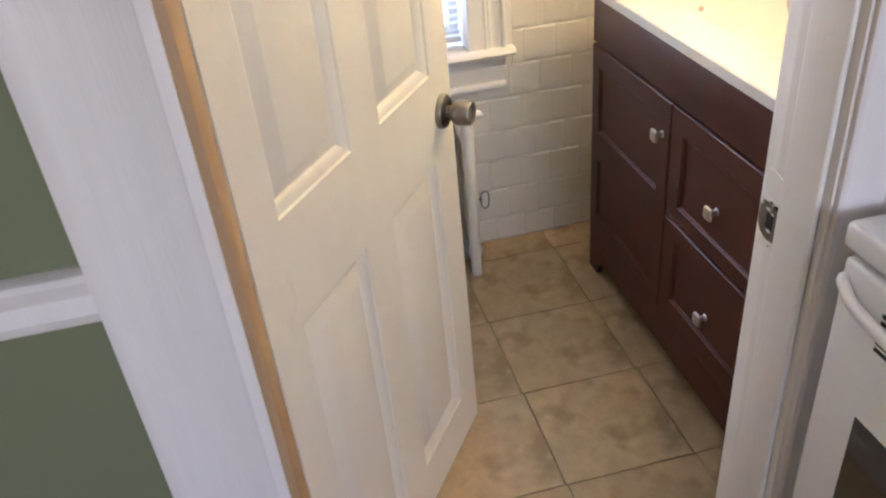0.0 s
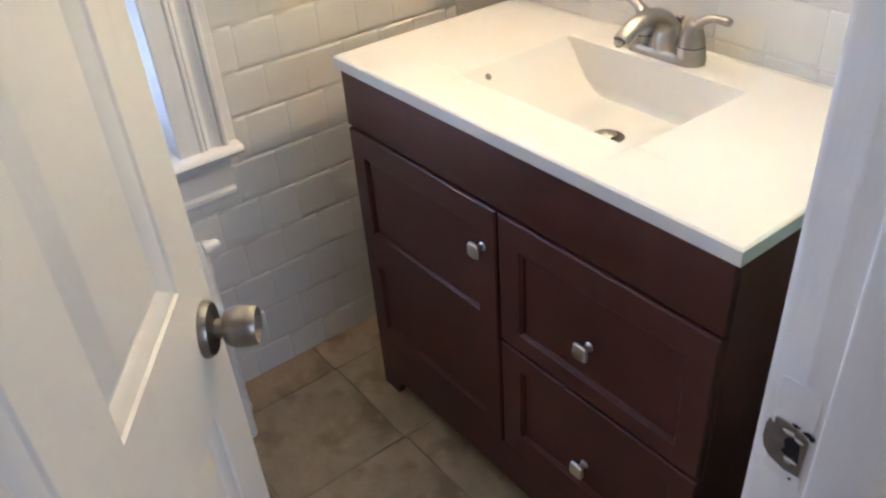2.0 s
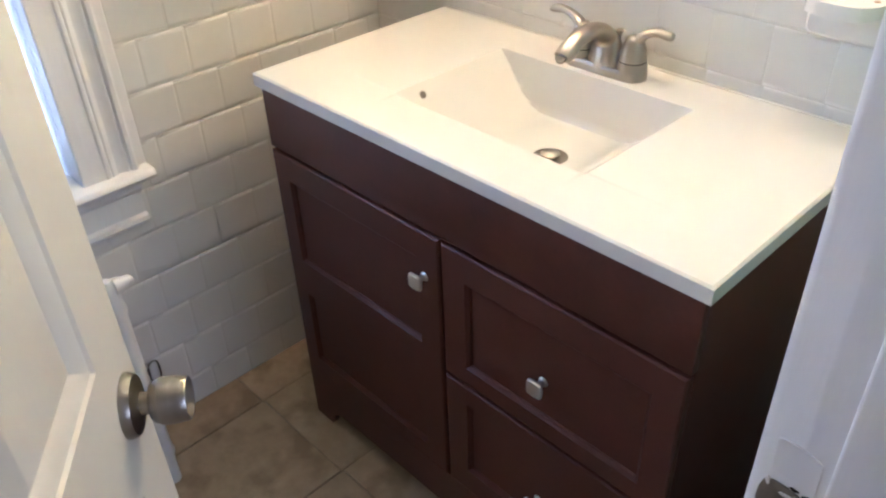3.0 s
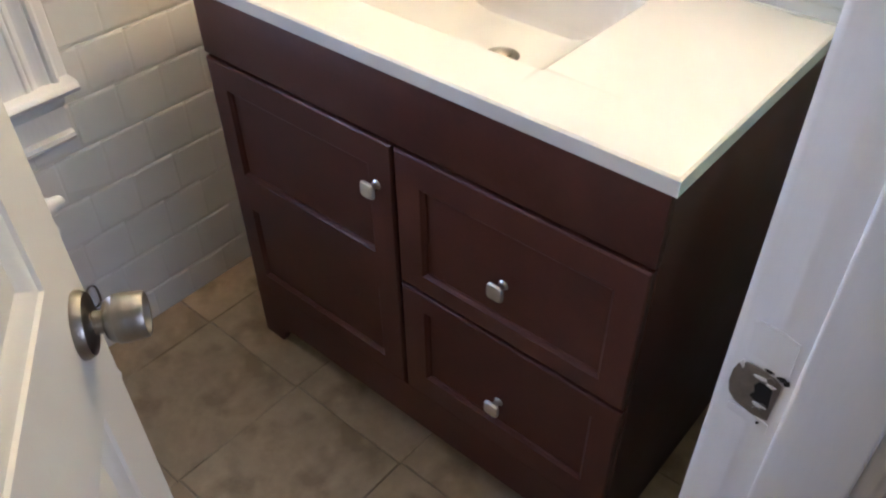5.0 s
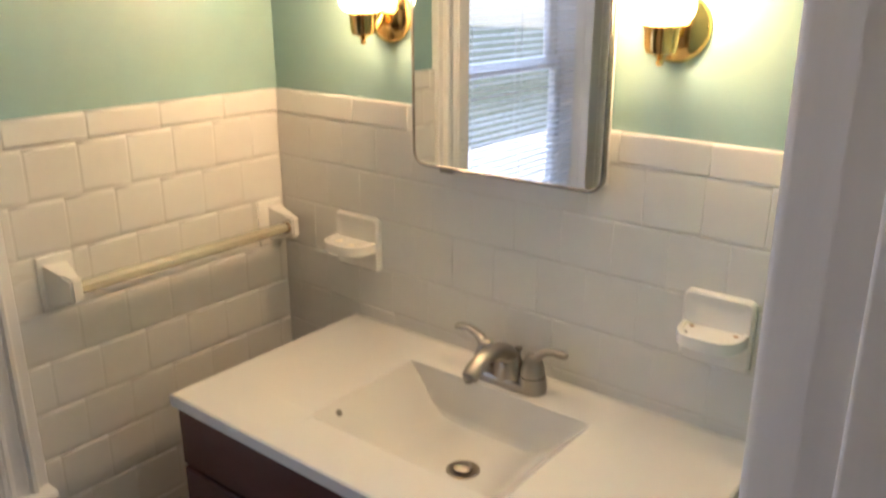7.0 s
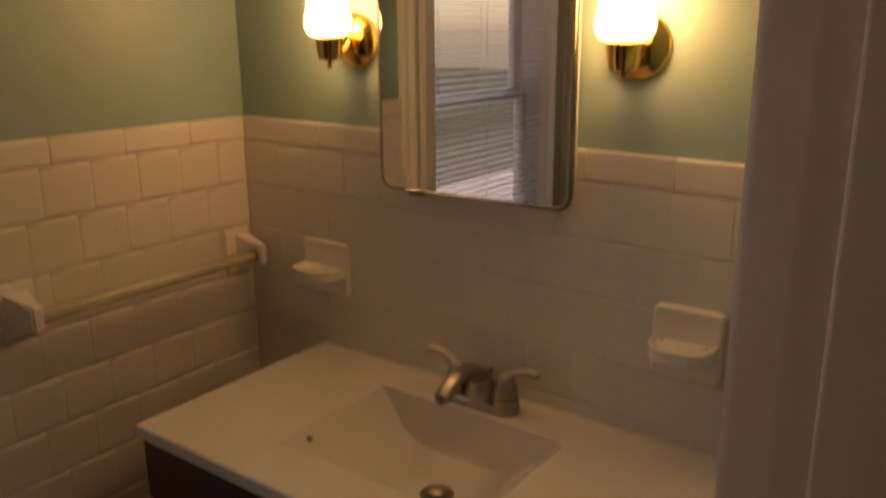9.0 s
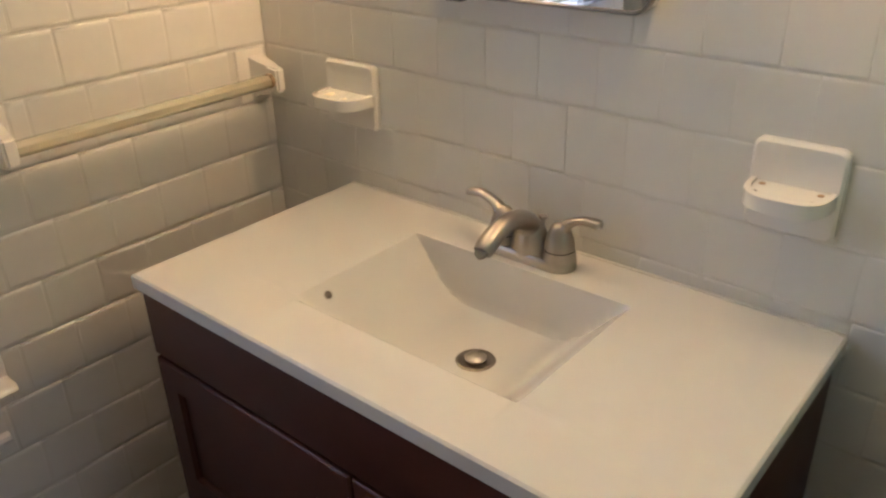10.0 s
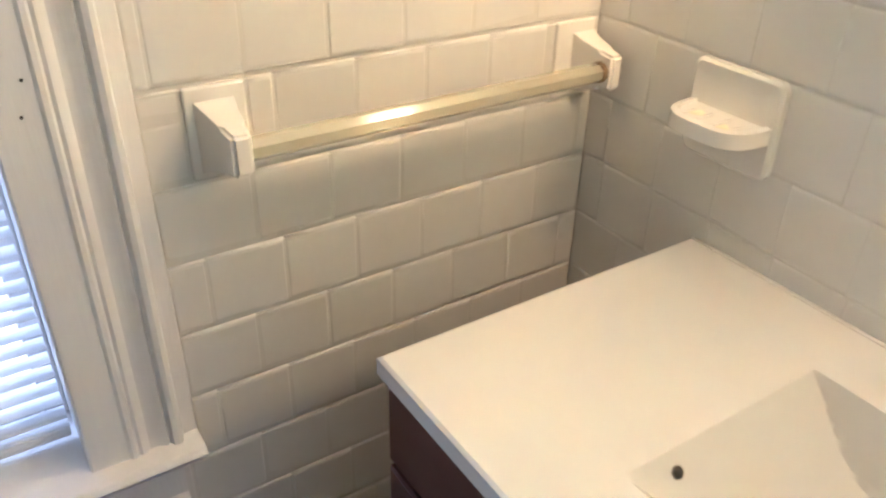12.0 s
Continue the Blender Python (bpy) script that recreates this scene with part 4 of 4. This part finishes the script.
# ---------------------------------------------------------------- stove in the kitchen
def stove():
    s = thing("stove", "white enamelled freestanding kitchen range beside the doorway", "stove", (1.29, 0.42, 0))
    inv = s.matrix_basis.inverted()

    def put(o):
        o.parent, o.matrix_parent_inverse = s, inv
        o.matrix_basis = pose(0, 0, 0.021)
        return o

    y0, y1 = 0.05, 0.799
    put(box("body", (0.957, y0, -0.021), (1.600, y1, 0.848), enamel, bevel=0.004))
    put(box("cooktop", (0.928, y0 - 0.003, 0.852), (1.605, y1 + 0.003, 0.891), enamel, bevel=0.010, segs=3))
    d = put(box("oven_door", (0.932, y0 + 0.004, 0.20), (0.9565, y1 - 0.004, 0.842), enamel, bevel=0.008, segs=3))
    put(box("drawer", (0.936, y0 + 0.004, 0.045), (0.9565, y1 - 0.004, 0.190), enamel, bevel=0.006))
    put(box("oven_window", (0.9305, y0 + 0.10, 0.33), (0.9322, y1 - 0.085, 0.64), dark_glass, bevel=0.0005))
    bm = bmesh.new()
    pts = curve_pts([(0.934, y1 - 0.012, 0.815, 0.008), (0.926, y1 - 0.022, 0.808, 0.008), (0.917, y1 - 0.09, 0.794, 0.0085), (0.913, (y0 + y1) / 2, 0.788, 0.0085), (0.917, y0 + 0.09, 0.794, 0.0085), (0.918, y0 + 0.022, 0.806, 0.013), (0.934, y0 + 0.012, 0.815, 0.013)], 8)
    add_tube(bm, [p[:3] for p in pts], [p[3] for p in pts], 16)
    put(link("handle", bm, enamel))
    # vent slots as black strips on the door face, shade painted rather than cut
    bm = bmesh.new()
    for k in range(6):
        z = 0.805 - 0.010 * k
        add_box(bm, (0.9312, y1 - 0.16, z - 0.003), (0.9325, y1 - 0.085, z + 0.003), 0.0002, 1)
    put(link("vent_slots", bm, black_hole))


stove()


# outside: a neighbouring house and a walk
def neighbour():
    h = thing("house", "pale sided neighbouring house beyond the window", "house", (-2, 11, -0.6))
    inv = h.matrix_basis.inverted()
    bm = bmesh.new()
    add_box(bm, (-8, 11, -0.6), (3, 17, 5.5))
    o = link("wall", bm, outer_siding, smooth=False)
    o.parent, o.matrix_parent_inverse = h, inv
    bm = bmesh.new()
    for k in range(40):
        add_box(bm, (-8, 10.985, -0.5 + 0.15 * k), (3, 11.0, -0.5 + 0.15 * k + 0.02))
    o = link("siding_boards", bm, outer_siding, smooth=False)
    o.parent, o.matrix_parent_inverse = h, inv
    prism("roof", [(-0.5, 5.5), (3, 8.0), (6.5, 5.5)], -8.4, 3.4, lambda u, v, w: Vector((w, 11 + u, v)), concrete).parent = h
    h.children[-1].matrix_parent_inverse = inv
    for x in (-5, -1.5):
        o = box("window", (x, 10.95, 0.6), (x + 1.0, 10.99, 2.0), dark_glass, bevel=0.01)
        o.parent, o.matrix_parent_inverse = h, inv


neighbour()
structure(box("walkway", (-9, 2.7, -0.6), (6, 7.5, -0.58), concrete, bevel=0.0), "pale concrete walk outside")

# ---------------------------------------------------------------- tiles, laid last
_cache = {}


def tile_mesh(w, h, t, r, mat, side=1.0, lip=0.45):
    k = (round(w, 4), round(h, 4), round(t, 4), round(r, 4), lip, mat.name)
    if k not in _cache:
        bm = bmesh.new()
        rings = []
        for ins, dep in ((0.0, 0.0), (0.0, t * lip), (r * 0.2, t * (0.4 * lip + 0.6)), (r * 0.5, t * (0.13 * lip + 0.87)), (r, t)):
            rings.append([bm.verts.new((sx * (w / 2 - ins * side), sy * (h / 2 - ins), dep)) for sx, sy in ((-1, -1), (1, -1), (1, 1), (-1, 1))])
        for a, b in zip(rings, rings[1:]):
            for i in range(4):
                bm.faces.new((a[i], a[(i + 1) % 4], b[(i + 1) % 4], b[i]))
        bm.faces.new(rings[-1])
        me = bpy.data.meshes.new("tile")
        bm.to_mesh(me)
        bm.free()
        for p in me.polygons:
            p.use_smooth = len(me.polygons) - 1 != p.index
        me.materials.append(mat)
        _cache[k] = me
    return _cache[k]


def lay(parent, me, m, name="tile"):
    o = new(name, me)
    o.matrix_basis = m
    o.parent = parent
    return o


CAP0, CAP1 = 1.323, 1.377
ROWS_Z = [CAP0, 1.223, 1.123, 1.011, 0.912, 0.811, 0.712, 0.609, 0.507, 0.402, 0.300, 0.194, 0.085, 0.0]
G = 0.0030
# measured joints of the window wall, per row from the top; the others run on at the same width
JOINTS = {0: 1.116, 1: 1.078, 3: 1.072, 4: 1.104, 5: 1.158, 6: 1.093, 7: 1.144, 8: 1.079, 9: 1.12, 10: 1.07, 11: 1.13, 12: 1.08}
W = 0.1012


def joints(start, lo, hi, w=W):
    a = [start]
    while a[-1] + w < hi - 0.02:
        a.append(a[-1] + w)
    while a[0] - w > lo + 0.02:
        a.insert(0, a[0] - w)
    return [lo] + [v for v in a if lo + 0.01 < v < hi - 0.01] + [hi]


def lay_row_north(zb, zt, cuts, t=0.0115):
    for a, b in zip(cuts, cuts[1:]):
        jit = random.uniform(-0.0006, 0.0006)
        w = round(b - a, 3) - 0.0002
        m = Matrix.Translation(((a + b) / 2, YA - 0.0005 + jit, (zb + zt) / 2)) @ pose(0, 0, 0, 90.5 + random.uniform(-0.2, 0.2), 0, 0) @ pose(0, 0, 0, 0, random.uniform(-0.2, 0.2), 0)
        lay(wall_north, tile_mesh(w, zt - zb - G, t, 0.0075, tile_white, 0.5, 0.55), m)


def lay_row_east(zb, zt, cuts, t=0.0115):
    """The rows of this wall sink a little towards the door."""
    for a, b in zip(cuts, cuts[1:]):
        w = round(b - a, 3) - 0.0002
        drop = 0.0140 * (YA - (a + b) / 2)
        m = Matrix.Translation((XR - 0.0005 + random.uniform(-0.0003, 0.0003), (a + b) / 2, (zb + zt) / 2 - drop)) @ Matrix.Rotation(0.0140, 4, "X") @ pose(0, 0, 0, 90, 0, -90) @ pose(0, 0, 0, random.uniform(-0.025, 0.025), random.uniform(-0.025, 0.025), 0)
        lay(wall_east, tile_mesh(w, zt - zb - 0.0014, t, 0.0060, tile_white, 0.3, 0.86), m)


# grout bed behind both fields: low along the rows, filled up between the tiles of a row
def grout_bed():
    bm = bmesh.new()
    for x0, x1, z0, z1 in ((0.958, XR - 0.001, 0, CAP1 - 0.004), (XL, 0.958, 0, 0.66), (XL, WX0 - 0.15, 0.66, CAP1 - 0.004)):
        add_box(bm, (x0, YA - 0.0085, z0), (x1, YA, z1))
    edges = [CAP1] + ROWS_Z
    for zt, zb in zip(edges, edges[1:]):
        spans = [(0.958, 1.600), (XL, WX0 - 0.152)] if zb > 0.66 else [(0.958, 1.600)] if zb > 0.58 else [(-0.30, 1.600)]
        for x0, x1 in spans:
            add_box(bm, (x0 + 0.001, YA - 0.0111, zb + 0.0042), (x1 - 0.001, YA - 0.008, zt - 0.0042))
    link("grout", bm, grout_white, wall_north, "white painted grout bed", smooth=False)
    prism("grout", [(YC, 0.0), (YA - 0.001, 0.0), (YA - 0.001, CAP1 - 0.004), (YC, CAP1 - 0.024)], XR - 0.0110, XR, lambda u, v, w: Vector((w, u, v)), grout_white, wall_east, "white painted grout bed")


grout_bed()

for i in range(13):
    zt, zb = ROWS_Z[i], ROWS_Z[i + 1]
    if i == 2:
        cuts = [0.958, 1.003]
        lay_row_north(zb, zb + 0.078, cuts)
        lay_row_north(zb + 0.078, zt, cuts)
        lay_row_north(zb, zt, [1.077, 1.109, 1.213, 1.312, 1.410, 1.506])
        lay_row_north(zb, zt, joints(-0.15, XL, WX0 - 0.152))
        continue
    if zb > 0.60:
        cuts = joints(JOINTS[i], 0.958, 1.600)
        lay_row_north(zb, zt, [0.958, 0.976] + cuts[1:] if i == 1 else cuts)
        if i < 7:
            lay_row_north(zb, zt, joints(-0.15 - 0.03 * (i % 3), XL, WX0 - 0.152))
    elif zt > 0.66:
        lay_row_north(zb, zt, joints(JOINTS[i], 0.958, 1.600))
    else:
        lay_row_north(zb, min(zt, 0.70), joints(JOINTS[i], -0.30 if i > 8 else 0.10, 1.600))
lay_row_north(CAP0, CAP1, joints(1.14, 0.958, 1.600, 0.1555), 0.013)
lay_row_north(CAP0, CAP1, joints(-0.2, XL, WX0 - 0.152, 0.1555), 0.013)

EAST = [1.89, 1.941, 1.887, 1.75, 1.95, 1.90, 1.96, 1.92]
for i in range(13):
    zt, zb = ROWS_Z[i], ROWS_Z[i + 1]
    if zt < 0.62:
        lay_row_east(zb, zt, joints(EAST[i % 8], 2.06, 2.300) if i % 2 == 0 else joints(2.15, 2.06, 2.300))
        lay_row_east(zb, zt, [YC, 1.06, 1.14])
    else:
        lay_row_east(zb, zt, joints(EAST[i % 8], YC, 2.300))
lay_row_east(CAP0, CAP1, joints(1.90, YC, 2.300, 0.1555), 0.013)

# floor tiles
FT, FG = 0.3155, 0.0022
for i in range(-4, 3):
    for j in range(-5, 5):
        x0, y0 = 1.045 + FT * i - 0.004 * j, 1.560 + 0.3135 * j
        x1, y1 = x0 + FT, y0 + 0.3135
        lo = (max(x0, -1.06), max(y0, -1.0))
        hi = (min(x1, XR), min(y1, YA - 0.006))
        if hi[0] - lo[0] < 0.02 or hi[1] - lo[1] < 0.02:
            continue
        w, h = round(hi[0] - lo[0] - FG, 3), round(hi[1] - lo[1] - FG, 3)
        me = tile_mesh(w, h, 0.006, 0.0022, floor_tile_mat)
        lay(floor, me, pose((lo[0] + hi[0]) / 2, (lo[1] + hi[1]) / 2, -0.0058 + random.uniform(-0.0003, 0.0003)), "floor_tile")
